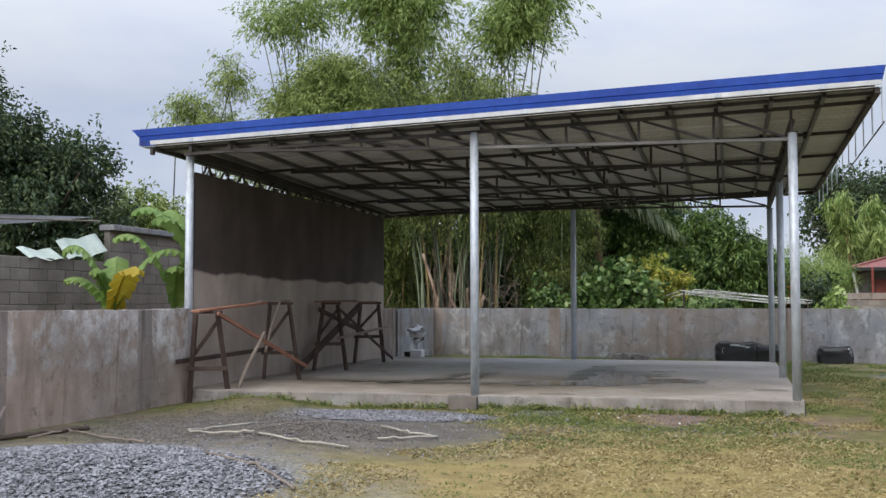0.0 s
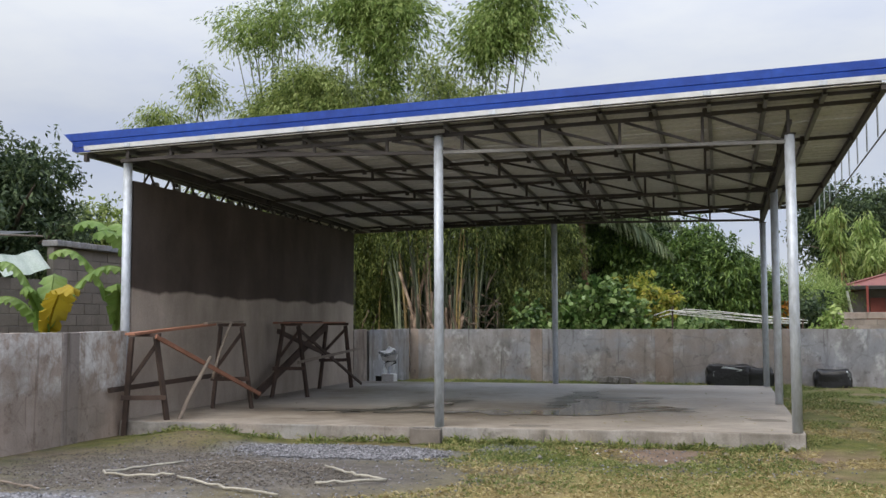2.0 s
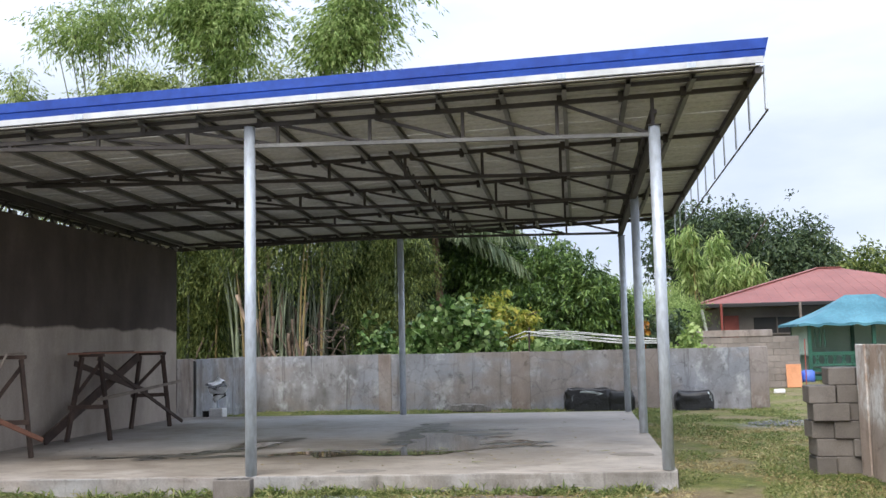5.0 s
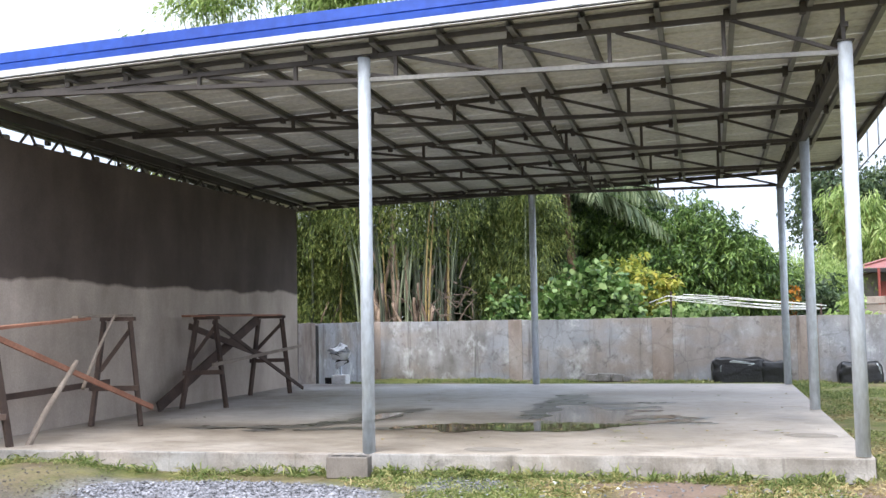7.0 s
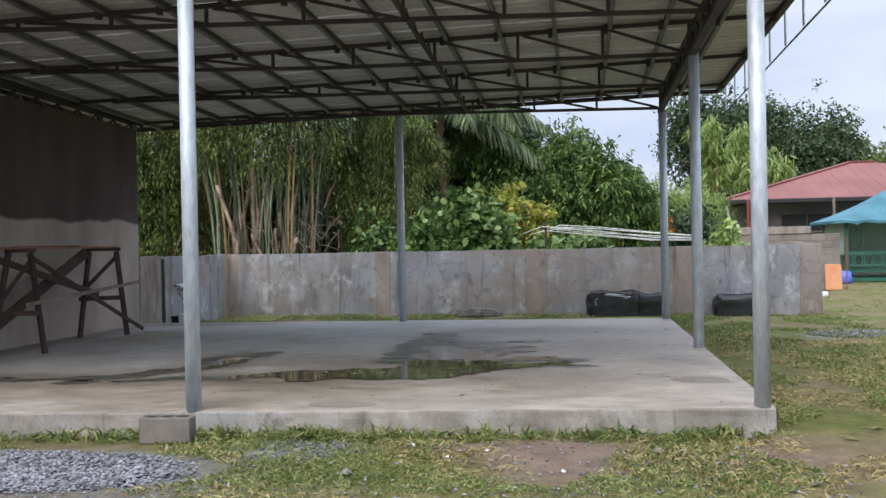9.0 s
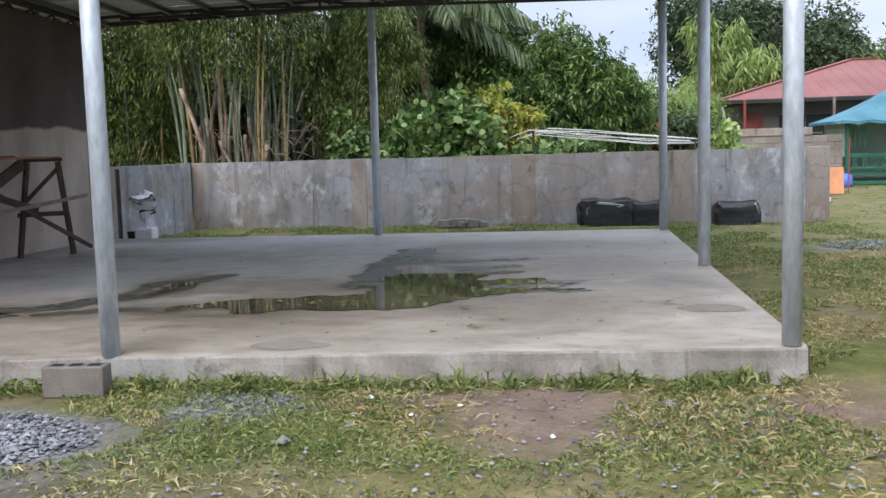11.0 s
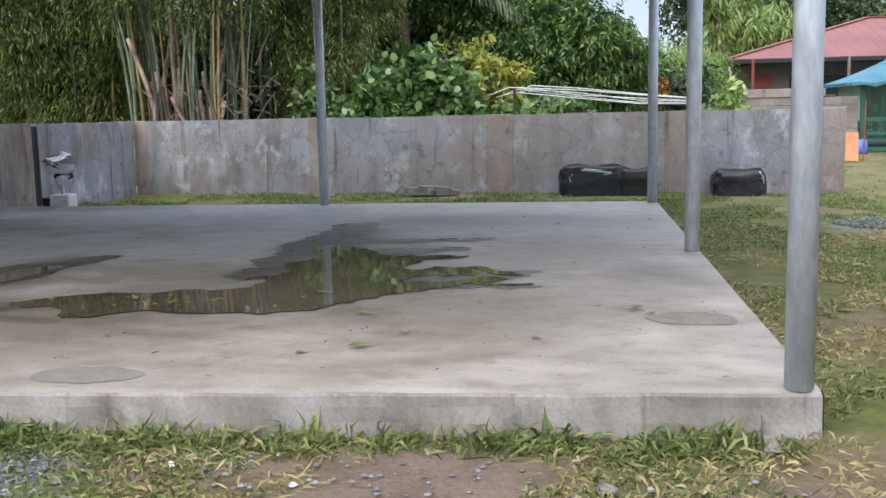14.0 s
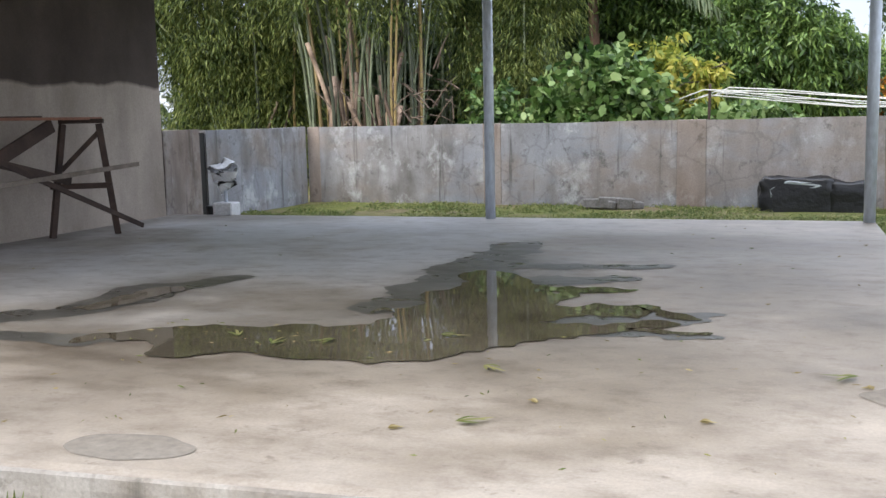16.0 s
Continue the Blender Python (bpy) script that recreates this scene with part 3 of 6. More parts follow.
def tree(name, at, blobs, count, leaf, mat, label, category="tree", trunk=0.25, seed=1, spread=0.28, droop=0.5, per=14, bark=None, wide=0.22, group="", shell=0.55):
    """A tree: tapered trunk with limbs, and a crown of many leaves."""
    rng = np.random.default_rng(seed)
    root = thing(name, at, label, category, group)
    b = Build()
    base = Vector(at)
    top = Vector((sum(q[0] for q in blobs) / len(blobs), sum(q[1] for q in blobs) / len(blobs), sum(q[2] for q in blobs) / len(blobs)))
    fork = base.lerp(top, 0.45) + Vector((rng.normal() * 0.2, rng.normal() * 0.2, 0))
    b.tube([base - Vector((0, 0, 0.1)), base.lerp(fork, 0.5) + Vector((rng.normal() * 0.1, 0, 0)), fork, top], [trunk, trunk * 0.85, trunk * 0.7, trunk * 0.25], 9)
    for q in blobs:
        e = Vector(q[:3])
        mid = fork.lerp(e, 0.5) + Vector((rng.normal() * 0.2, rng.normal() * 0.2, 0.2))
        b.tube([fork, mid, e], [trunk * 0.5, trunk * 0.3, trunk * 0.1], 6)
        for j in range(4):
            t2 = e + Vector((rng.normal() * q[3] * 0.5, rng.normal() * q[4] * 0.5, rng.normal() * q[5] * 0.4))
            b.tube([mid, mid.lerp(t2, 0.6) + Vector((0, 0, 0.15)), t2], [trunk * 0.22, trunk * 0.12, 0.015], 5)
    part("trunk", b, bark or BARK, root, smooth=True)
    # leaves sit in whorls at the ends of twigs
    tips, out = crown_points(blobs, count // per, spread, 1, seed, shell)
    d = np.repeat(out, per, axis=0)
    w = d * 0.55 + rng.normal(size=d.shape) * 0.75
    p = np.repeat(tips, per, axis=0) + rng.normal(size=d.shape) * spread * 0.42
    w[:, 2] -= droop
    L = leaf * (0.7 + 0.6 * rng.random(len(p)))
    part("crown", leaf_mesh("crown", mat, p, w, L, L * wide, seed=seed), mat, root)
    return root


# ---- ground ----
def ground_z(x, y):
    z = 0.018 * noise.noise((x * 0.9, y * 0.9, 0)) + 0.03 * noise.noise((x * 0.25, y * 0.25, 3))
    for cx, cy, r, h in ((-7.6, -0.95, 0.75, 0.13), (-5.4, -3.9, 0.9, 0.16), (-6.4, -7.0, 1.5, 0.22), (-8.35, 9.75, 0.62, 0.17)):
        z += h * math.exp(-((x - cx) ** 2 + (y - cy) ** 2) / (r * r))
    if -9.3 < x < 0.3 and -0.3 < y < 9.1:
        z = min(z, 0.04)
    return z


def spaced(lo, hi, step, far):
    near = list(np.arange(lo, hi + step / 2, step))
    out, d = [], step
    while sum(out) < far:
        d *= 1.35
        out.append(d)
    left, right = [], []
    a = 0
    for d in out:
        a += d
        left.append(lo - a)
        right.append(hi + a)
    return left[::-1] + near + right


gx, gy = spaced(-10, 5, 0.2, 500), spaced(-16, 14, 0.2, 500)
gb = Build()
gb.v = [(x, y, ground_z(x, y)) for x in gx for y in gy]
ny = len(gy)
gb.f = [(i * ny + j, (i + 1) * ny + j, (i + 1) * ny + j + 1, i * ny + j + 1) for i in range(len(gx) - 1) for j in range(ny - 1)]
solid("ground", gb, GROUND, "patchy grass and bare earth with gravel", "ground", kind="structure", smooth=True)

# ---- concrete slab ----
SZ = 0.2
front = lambda x: -0.06 + 0.055 * x
sb = Build()


def slab_top(u, v):
    x = -9.03 + u * 9.115
    y = front(x) + v * (9.05 - front(x))
    return (x, y + (0.014 * noise.noise((x * 1.7, 0, 5)) if v == 0 else 0), SZ - (0.008 * (1 + noise.noise((x * 2.3, 0, 8))) if v == 0 else 0) + 0.0015 * noise.noise((x * 0.8, y * 0.8, 1)))


sb.grid(150, 150, slab_top)
sb.grid(40, 2, lambda u, v: (-9.03 + u * 9.115, 9.05 + 0.01 * (v > 0), SZ - v * 0.3))
floor = solid("floor", sb, SLAB, "worn concrete floor slab with damp stains", "floor", kind="structure", smooth=False)
def slab_face(u, v):
    x = -9.03 + u * 9.115
    y = front(x) + 0.014 * noise.noise((x * 1.7, 0, 5)) - 0.012 * (v > 0) - 0.03 * v * v + 0.03 * v * noise.noise((x * 3, v * 3, 9)) + 0.012 * v * noise.noise((x * 11, v * 7, 2))
    return (x, y, SZ - 0.008 * (1 + noise.noise((x * 2.3, 0, 8))) - [0, 0.012, 0.06, 0.13, 0.2, 0.32][round(v * 5)])


eb = Build().grid(120, 5, slab_face)
eb.grid(60, 3, lambda u, v: (0.085 + 0.01 * (v > 0) + 0.015 * v * noise.noise((u * 25, v * 3, 4)), -0.055 + u * 9.1, SZ - [0, 0.012, 0.13, 0.32][round(v * 3)]))
part("slab_edge", eb, SLAB_EDGE, floor, "dirty rough slab edge")


def blob_sheet(name, mat, z, field, x0, x1, y0, y1, step, label="", parent=None):
    """A flat sheet where field(x, y) is positive, with an interpolated outline."""
    xs, ys = np.arange(x0, x1, step), np.arange(y0, y1, step)
    F = [[field(x, y) for y in ys] for x in xs]
    b = Build()
    seen = {}
    for i in range(len(xs) - 1):
        for j in range(len(ys) - 1):
            c = [(xs[i], ys[j], F[i][j]), (xs[i + 1], ys[j], F[i + 1][j]), (xs[i + 1], ys[j + 1], F[i + 1][j + 1]), (xs[i], ys[j + 1], F[i][j + 1])]
            poly = []
            for k in range(4):
                p, q = c[k], c[(k + 1) % 4]
                if p[2] > 0:
                    poly.append((p[0], p[1], z))
                if (p[2] > 0) != (q[2] > 0):
                    t = p[2] / (p[2] - q[2])
                    poly.append((p[0] + (q[0] - p[0]) * t, p[1] + (q[1] - p[1]) * t, z))
            if len(poly) > 2:
                face = []
                for q in poly:
                    key = (round(q[0], 4), round(q[1], 4))
                    if key not in seen:
                        seen[key] = len(b.v)
                        b.v.append(q)
                    if seen[key] not in face:
                        face.append(seen[key])
                if len(face) > 2:
                    b.f.append(tuple(face))
    return part(name, b, mat, parent, label)


def capsules(items, rough=0.16, freq=2.2):
    def field(x, y):
        best = -9
        for ax, ay, ra, bx, by, rb in items:
            dx, dy = bx - ax, by - ay
            t = max(0, min(1, ((x - ax) * dx + (y - ay) * dy) / (dx * dx + dy * dy + 1e-9)))
            best = max(best, ra + (rb - ra) * t - math.hypot(x - ax - dx * t, y - ay - dy * t))
        return best + rough * noise.noise((x * freq, y * freq, 2)) + rough * 0.5 * noise.noise((x * freq * 3.1, y * freq * 3.1, 4))
    return field


MAIN = [(-2.85, 2.3, 0.58, -2.75, 3.5, 0.5), (-2.8, 3.6, 0.42, -3.1, 4.5, 0.16), (-2.5, 3.0, 0.42, -1.85, 3.15, 0.16), (-2.3, 2.5, 0.25, -1.6, 2.75, 0.04), (-2.5, 3.9, 0.2, -1.95, 3.9, 0.04),
        (-3.0, 1.95, 0.45, -4.1, 1.85, 0.36), (-4.1, 1.85, 0.36, -4.75, 1.8, 0.12)]
DAMP_MAIN = [(-3.2, 3.2, 0.45, -3.3, 4.6, 0.42), (-3.3, 4.6, 0.4, -3.35, 6.4, 0.22), (-3.1, 5.0, 0.2, -1.8, 5.1, 0.06), (-2.6, 4.2, 0.3, -1.95, 4.5, 0.05), (-4.6, 1.75, 0.14, -6.4, 1.3, 0.06),
             (-2.0, 2.9, 0.35, -1.45, 3.1, 0.14), (-1.9, 2.55, 0.12, -1.2, 2.5, 0.03)]
DAMP_ARM = [(-5.1, 3.95, 0.1, -5.45, 3.4, 0.25), (-5.45, 3.4, 0.27, -5.45, 2.5, 0.22), (-5.45, 2.5, 0.2, -6.1, 1.7, 0.16), (-6.1, 1.7, 0.16, -7.4, 1.5, 0.1)]
for items, rough, box in ((DAMP_MAIN, 0.2, (-7.4, -0.7, 0.5, 7.4)), (DAMP_ARM, 0.14, (-8.0, -4.6, 0.9, 4.5))):
    blob_sheet("damp_stain", DAMP, SZ + 0.004, capsules(items, rough, 2.6), *box, 0.035, "dark wet stain on concrete", floor)
tagged(blob_sheet("puddle", PUDDLE, SZ + 0.0075, capsules(MAIN, 0.2, 2.6), -5.4, -0.9, 0.6, 5.6, 0.035), "shallow rain puddle lying on concrete slab", "puddle", kind="structure")
for items in ([(-5.35, 3.3, 0.14, -5.4, 2.6, 0.12)], [(-1.75, 3.35, 0.06, -1.45, 3.0, 0.05), (-1.75, 2.62, 0.05, -1.3, 2.58, 0.02)]):
    tagged(blob_sheet("puddle", PUDDLE, SZ + 0.0075, capsules(items, 0.1, 3.4), -5.9, -1.0, 1.9, 4.2, 0.03), "thin film of rain water on concrete slab", "puddle", kind="structure")
for cx, cy, rx, ry in ((-3.31, 0.03, 0.27, 0.15), (-0.29, 1.46, 0.26, 0.19)):
    blob_sheet("cement_patch", PATCH, SZ + 0.0035, lambda x, y: 1 - math.hypot((x - cx) / rx, (y - cy) / ry) + 0.22 * noise.noise((x * 6, y * 6, 0)), cx - 1, cx + 1, cy - 0.6, cy + 0.6, 0.03, "dull cement patch", floor)

# ---- walls ----
def wall_run(name, a, b, thick, height, mat, label, pilasters=(), pil=None, wob=0.012, parent_kind="structure"):
    """A plastered wall from a to b, its face on the left of the way, with slightly proud pilasters."""
    a, b = Vector((*a, 0)), Vector((*b, 0))
    d = b - a
    n = Vector((-d.y, d.x, 0)).normalized()
    L = d.length
    k = max(6, int(L / 0.3))
    w = Build()
    top = lambda u: height + wob * noise.noise((u * L * 0.7, height, 2)) + wob * 0.6 * noise.noise((u * L * 3, 1, 2))

    def face(side):
        def fn(u, v):
            p = a + d * u + n * (0 if side else -thick)
            j = 0.006 * noise.noise((u * L * 1.3, v * 2, side))
            return (p.x + n.x * j, p.y + n.y * j, -0.25 + (top(u) + 0.25) * v)
        return fn
    w.grid(k, 6, face(1))
    w.grid(k, 6, lambda u, v: face(0)(1 - u, v))
    w.grid(k, 1, lambda u, v: Vector(face(1)(u, 1)).lerp(Vector(face(0)(u, 1)), v))
    for u in (0, 1):
        w.grid(1, 6, (lambda uu: lambda s, v: Vector(face(0 if (uu == 0) == (s < 0.5) else 1)(uu, v)))(u))
    root = solid(name, w, mat, label, "wall", kind=parent_kind)
    ux = d.normalized()
    for s0, s1, proud in pilasters:
        m = Matrix.Translation(a + ux * s0) @ d.to_track_quat("X", "Z").to_matrix().to_4x4()
        part("pilaster", Build().box((0, -0.02, -0.2), (s1 - s0, proud, top((s0 + s1) / 2 / L) + 0.006), 0.012, m), pil or mat, root)
    return root


tw = Build()
tw.grid(48, 22, lambda u, v: (-9.03 + 0.008 * noise.noise((u * 7, v * 4, 0)), -0.28 + 9.06 * u, -0.2 + 3.815 * v))
tw.grid(2, 22, lambda u, v: (-9.19 + 0.16 * u, -0.28, -0.2 + 3.815 * v))
tw.grid(2, 22, lambda u, v: (-9.03 - 0.16 * u, 8.78, -0.2 + 3.815 * v))
tw.grid(48, 2, lambda u, v: (-9.03 - 0.16 * v, -0.28 + 9.06 * u, 3.615 + 0.01 * noise.noise((u * 20, 0, 0))))
tw.grid(48, 22, lambda u, v: (-9.19, 8.78 - 9.06 * u, -0.2 + 3.815 * v))
solid("wall_tall", tw, WALL_TALL, "tall cement-plastered wall, upper half darker", "wall", kind="structure")

wall_run("wall_front", (-9.0, -0.44), (-9.0, -17.5), 0.16, 1.44, WALL_BROWN, "weathered brown-grey boundary wall with lime blotches", [(1.1, 1.45, 0.02), (4.15, 4.45, 0.02), (7.6, 7.9, 0.02)], PILASTER)
wall_run("wall_rear_side", (-9.12, 13.38), (-9.05, 9.93), 0.15, 1.37, WALL_OLD, "weathered grey boundary wall", [(0.02, 0.3, 0.01)])
wall_run("wall_rear_stub", (-9.05, 9.75), (-9.03, 8.80), 0.15, 1.38, PILASTER, "short plastered wall beside a dark slit")
# near-black panel fills the slit, so its shade is put into colour
wall_run("wall_slit_shade", (-9.075, 9.926), (-9.075, 9.754), 0.03, 1.33, DARK, "dark panel standing for shaded gap in boundary wall")
BW0, BW1 = Vector((-9.12, 13.45)), Vector((3.30, 12.40))
BL = (BW1 - BW0).length
wall_run("wall_back", tuple(BW1), tuple(BW0), 0.16, 1.36, WALL_OLD, "weathered grey concrete boundary wall with stained panels", [(0.0, 0.4, 0.025), (2.4, 2.82, 0.015), (5.35, 5.8, 0.02), (8.72, 9.04, 0.02), (BL - 0.25, BL - 0.02, 0.012)], PILASTER)
wall_run("wall_right", (2.22, -17.5), (2.22, 1.02), 0.15, 1.45, WALL_BROWN, "streaked brown plastered boundary wall", [(18.15, 18.5, 0.02)])
wall_run("wall_behind", (-9.0, -17.55), (2.3, -17.55), 0.15, 1.45, WALL_BROWN, "plain plastered wall")

# ---- shed: posts, trusses, purlins, roof ----
zf = lambda x: 4.320 + 0.0285 * x
zt = lambda x: 4.185 + 0.0285 * x
fall = lambda y: -0.027 * max(y, 0.0)
shed = thing("open_shed", (-4.5, 4.5, 0), "open steel shed with shed roof and blue fascia", "shed")


def post(x, y, z0, z1, r=0.063):
    b = Build().tube([(x, y, z0), (x, y, z1)], r, 20)
    p = part("post", b, STEEL, shed, "galvanised round steel post", True)
    part("cap_plate", Build().box((x - 0.075, y - 0.075, z1), (x + 0.075, y + 0.075, z1 + 0.012), 0.004), PRIMER, p)
    return p


post(0.0, 0.0, SZ, 3.86)
post(0.02, 4.30, SZ + 0.004, 3.72)
post(0.02, 8.90, SZ + 0.004, 3.60)
post(-4.45, -0.25, SZ - 0.012, 4.03)
post(-4.37, 8.90, SZ, 3.70)
post(-9.08, -0.36, -0.05, 3.86)


def truss(y0, skew, top0, grade, low0, low1, low2):
    """A truss across the shed: nearly level bottom chord that meets the falling top chord by the wall."""
    yy = lambda x: y0 + skew * min(x, 0)
    zu = lambda x: top0 + grade * x
    zl = lambda x: low0 + (low1 - low0) * (x / -4.5) if x > -4.5 else low1 + (low2 - low1) * ((x + 4.5) / -3.9)
    tr = part("truss", Build().bar((0.0, yy(0), zu(0)), (1.02, yy(0), zu(1.02)), 0.045, 0.05).bar((-9.1, yy(-9.1), zu(-9.1)), (0.0, yy(0), zu(0)), 0.045, 0.05), PRIMER, shed, "dark steel angle-bar truss")
    part("bottom_chord", Build().bar((-4.5, yy(-4.5), zl(-4.5)), (0.03, yy(0), zl(0)), 0.045, 0.045), PURLIN if y0 == 0 else PRIMER, tr)
    part("bottom_chord", Build().bar((-8.4, yy(-8.4), zl(-8.4)), (-4.5, yy(-4.5), zl(-4.5)), 0.045, 0.045), PRIMER, tr)
    xs = [-0.01 - 1.03 * k for k in range(9)]
    for k, x in enumerate(xs):
        if zu(x) - zl(x) > 0.06:
            part("vertical", Build().bar((x, yy(x), zl(x)), (x, yy(x), zu(x) - 0.02), 0.035, 0.038), PRIMER, tr)
        if k < 8 and zu(xs[k + 1]) - zl(x) > 0.05:
            x2 = xs[k + 1]
            part("diagonal", Build().bar((x - 0.04, yy(x) + 0.02, zl(x) + 0.02), (x2 + 0.06, yy(x2) + 0.02, zu(x2) - 0.02), 0.03, 0.034), PRIMER, tr)
    return tr


truss(0.0, 0.055, 4.200, 0.036, 3.77, 3.81, 3.90)
truss(2.23, 0.03, 4.165, 0.030, 3.735, 3.80, 3.87)
truss(4.46, 0.02, 4.115, 0.030, 3.725, 3.735, 3.83)
truss(6.68, 0.01, 4.050, 0.030, 3.70, 3.74, 3.77)
truss(8.90, 0.0, 3.985, 0.028, 3.66, 3.73, 3.70)

TRUSS_Y = ((0.0, 0.055), (2.23, 0.03), (4.46, 0.02), (6.68, 0.01), (8.90, 0.0))
for k in range(17):
    x = 1.02 - 0.665 * k
    z = zt(x) + 0.022
    # a C-section that follows the fall of the roof
    prof = [(0.0, 0.0), (0.05, 0.0), (0.05, 0.018), (0.047, 0.018), (0.047, 0.004), (0.004, 0.004), (0.004, 0.073), (0.047, 0.073), (0.047, 0.06), (0.05, 0.06), (0.05, 0.077), (0.0, 0.077)]
    ends = [(x + p, y, z + q + fall(y)) for y in (-0.54, 0.0, 9.6) for p, q in prof]
    m = len(prof)
    b = Build().add(ends, [(r * m + j, r * m + (j + 1) % m, (r + 1) * m + (j + 1) % m, (r + 1) * m + j) for r in range(2) for j in range(m)])
    p = part("purlin", b, PURLIN, shed, "galvanised C-purlin")
    for ty, sk in TRUSS_Y:
        cy = ty + sk * min(x, 0)
        part("cleat", Build().box((x - 0.06, cy - 0.035, z - 0.05 + fall(cy)), (x - 0.004, cy + 0.035, z + 0.06 + fall(cy)), 0.003), PRIMER, p)
# girders along the posts
gr = part("side_girder", Build().bar((0.0, -0.02, 3.76), (0.0, 8.95, 3.63), 0.09, 0.06), PRIMER, shed, "built-up steel side girder")
part("top_chord", Build().bar((0.0, -0.02, 4.02), (0.0, 8.95, 3.90), 0.07, 0.05), PRIMER, gr)
for k in range(18):
    y = 0.05 + k * 0.49
    d = -0.0142 * y
    part("web", Build().bar((0, y, 3.78 + d), (0, y + 0.245, 4.0 + d), 0.03, 0.03), PRIMER, gr)
    part("web", Build().bar((0, y + 0.245, 4.0 + d), (0, y + 0.48, 3.78 + d), 0.03, 0.03), PRIMER, gr)
mg = part("middle_girder", Build().bar((-3.2, 1.6, 4.03), (-3.2, 8.9, 3.72), 0.05, 0.04), PRIMER, shed, "lattice girder between trusses")
for k in range(12):
    y = 2.1 + k * 0.55
    d = -0.0425 * (y - 1.6)
    h = 0.09 + 0.008 * k
    part("web", Build().bar((-3.2, y, 4.02 + d), (-3.2, y + 0.27, 4.02 + d + h), 0.02, 0.02), PRIMER, mg)
    part("web", Build().bar((-3.2, y + 0.27, 4.02 + d + h), (-3.2, y + 0.54, 4.02 + d), 0.02, 0.02), PRIMER, mg)
wg = part("wall_girder", Build().bar((-9.11, -0.2, 3.92), (-9.11, 8.9, 3.77), 0.07, 0.13), PRIMER, shed, "dark beam over the tall wall")
part("lower_bar", Build().bar((-9.1, -0.2, 3.82), (-9.1, 8.9, 3.70), 0.04, 0.03), PRIMER, wg)
wrng = random.Random(12)
for k in range(15):
    y = 0.05 + k * 0.6
    d = -0.0142 * y
    part("web", Build().bar((-9.08, y, 3.62), (-9.08, y + 0.16, 3.80 + d), 0.028, 0.028), PRIMER, wg)
    part("web", Build().bar((-9.08, y + 0.17, 3.80 + d), (-9.08, y + 0.3, 3.62), 0.028, 0.028), PRIMER, wg)
    # mortar left uneven on the wall top below the beam
    part("mortar_lump", Build().box((-9.15, y + 0.3, 3.6), (-9.05, y + 0.3 + wrng.uniform(0.06, 0.16), 3.655 + wrng.uniform(0.0, 0.04)), 0.02), MORTAR, wg)
# roofing sheets with ribs that run down the slope
def roof_panel(y0, pitch=0.225, ribs=4):
    prof = []
    for k in range(ribs):
        y = y0 + k * pitch
        prof += [(y, 0.0), (y + 0.17, 0.0), (y + 0.185, 0.024), (y + 0.21, 0.024)]
    prof.append((y0 + ribs * pitch, 0.0))
    ring = [(p, q - 0.035 + fall(p)) for p, q in prof] + [(p, q - 0.029 + fall(p)) for p, q in prof[::-1]]
    k = len(ring)
    xs = [-9.82 + 0.905 * i for i in range(13)]
    b = Build()
    b.add([(x, p, zf(x) + q) for x in xs for p, q in ring], [(i * k + j, i * k + (j + 1) % k, (i + 1) * k + (j + 1) % k, (i + 1) * k + j) for i in range(12) for j in range(k)])
    return b


for i in range(11):
    part("roof_sheet", roof_panel(-0.58 + i * 0.931, 0.2298), SHEET, shed, "ribbed metal roofing sheet, pale underside")
# added bar that blocks light leaking between the roof sheets and the trim
part("edge_light_stop", Build().bar((-9.6, -0.52, zf(-9.6) - 0.012), (1.0, -0.52, zf(1.0) - 0.012), 0.02, 0.07), PRIMER, shed)
part("front_channel", Build().bar((-9.6, -0.36, zf(-9.6) - 0.07), (1.0, -0.36, zf(1.0) - 0.07), 0.03, 0.045), PRIMER, shed, "dark channel behind the fascia")


def strip(profile, x0, x1, lean0=0.0, lean1=0.0):
    """A folded metal strip along the front edge; profile of (y, height above the sheet line)."""
    b = Build()
    k = len(profile)
    h = max(q for _, q in profile)
    ring = lambda x, lean: [(x + lean * q / h, p, zf(x) + q) for p, q in profile]
    n = 10
    pts = []
    for i in range(n + 1):
        pts += ring(x0 + (x1 - x0) * i / n, lean0 if i == 0 else lean1 if i == n else 0)
    b.add(pts, [(i * k + j, i * k + k + j, i * k + k + (j + 1) % k, i * k + (j + 1) % k) for i in range(n) for j in range(k)] + [tuple(range(k)), tuple(range(n * k, n * k + k))[::-1]])
    return b


part("fascia", strip([(-0.595, 0.045), (-0.605, 0.12), (-0.593, 0.128), (-0.607, 0.136), (-0.614, 0.24), (-0.53, 0.255), (-0.53, 0.045)], -9.74, 1.07, -0.26, 0.06), BLUE, shed, "glossy blue metal fascia")
part("trim", strip([(-0.585, -0.005), (-0.6, 0.055), (-0.55, 0.055), (-0.55, -0.005)], -9.66, 1.07), WHITE, shed, "white trim under blue fascia")
for k in range(8):
    x = -9.0 + k * 1.33
    part("trim_joint", Build().box((x, -0.6, zf(x) - 0.006), (x + 0.09, -0.584, zf(x) + 0.05), 0.002), STEEL, shed)
part("side_fascia", Build().bar((-9.88, -0.53, zf(-9.8) + 0.1), (-9.88, 9.66, zf(-9.8) + 0.1 + fall(9.66)), 0.04, 0.2), BLUE, shed, "blue metal side fascia")
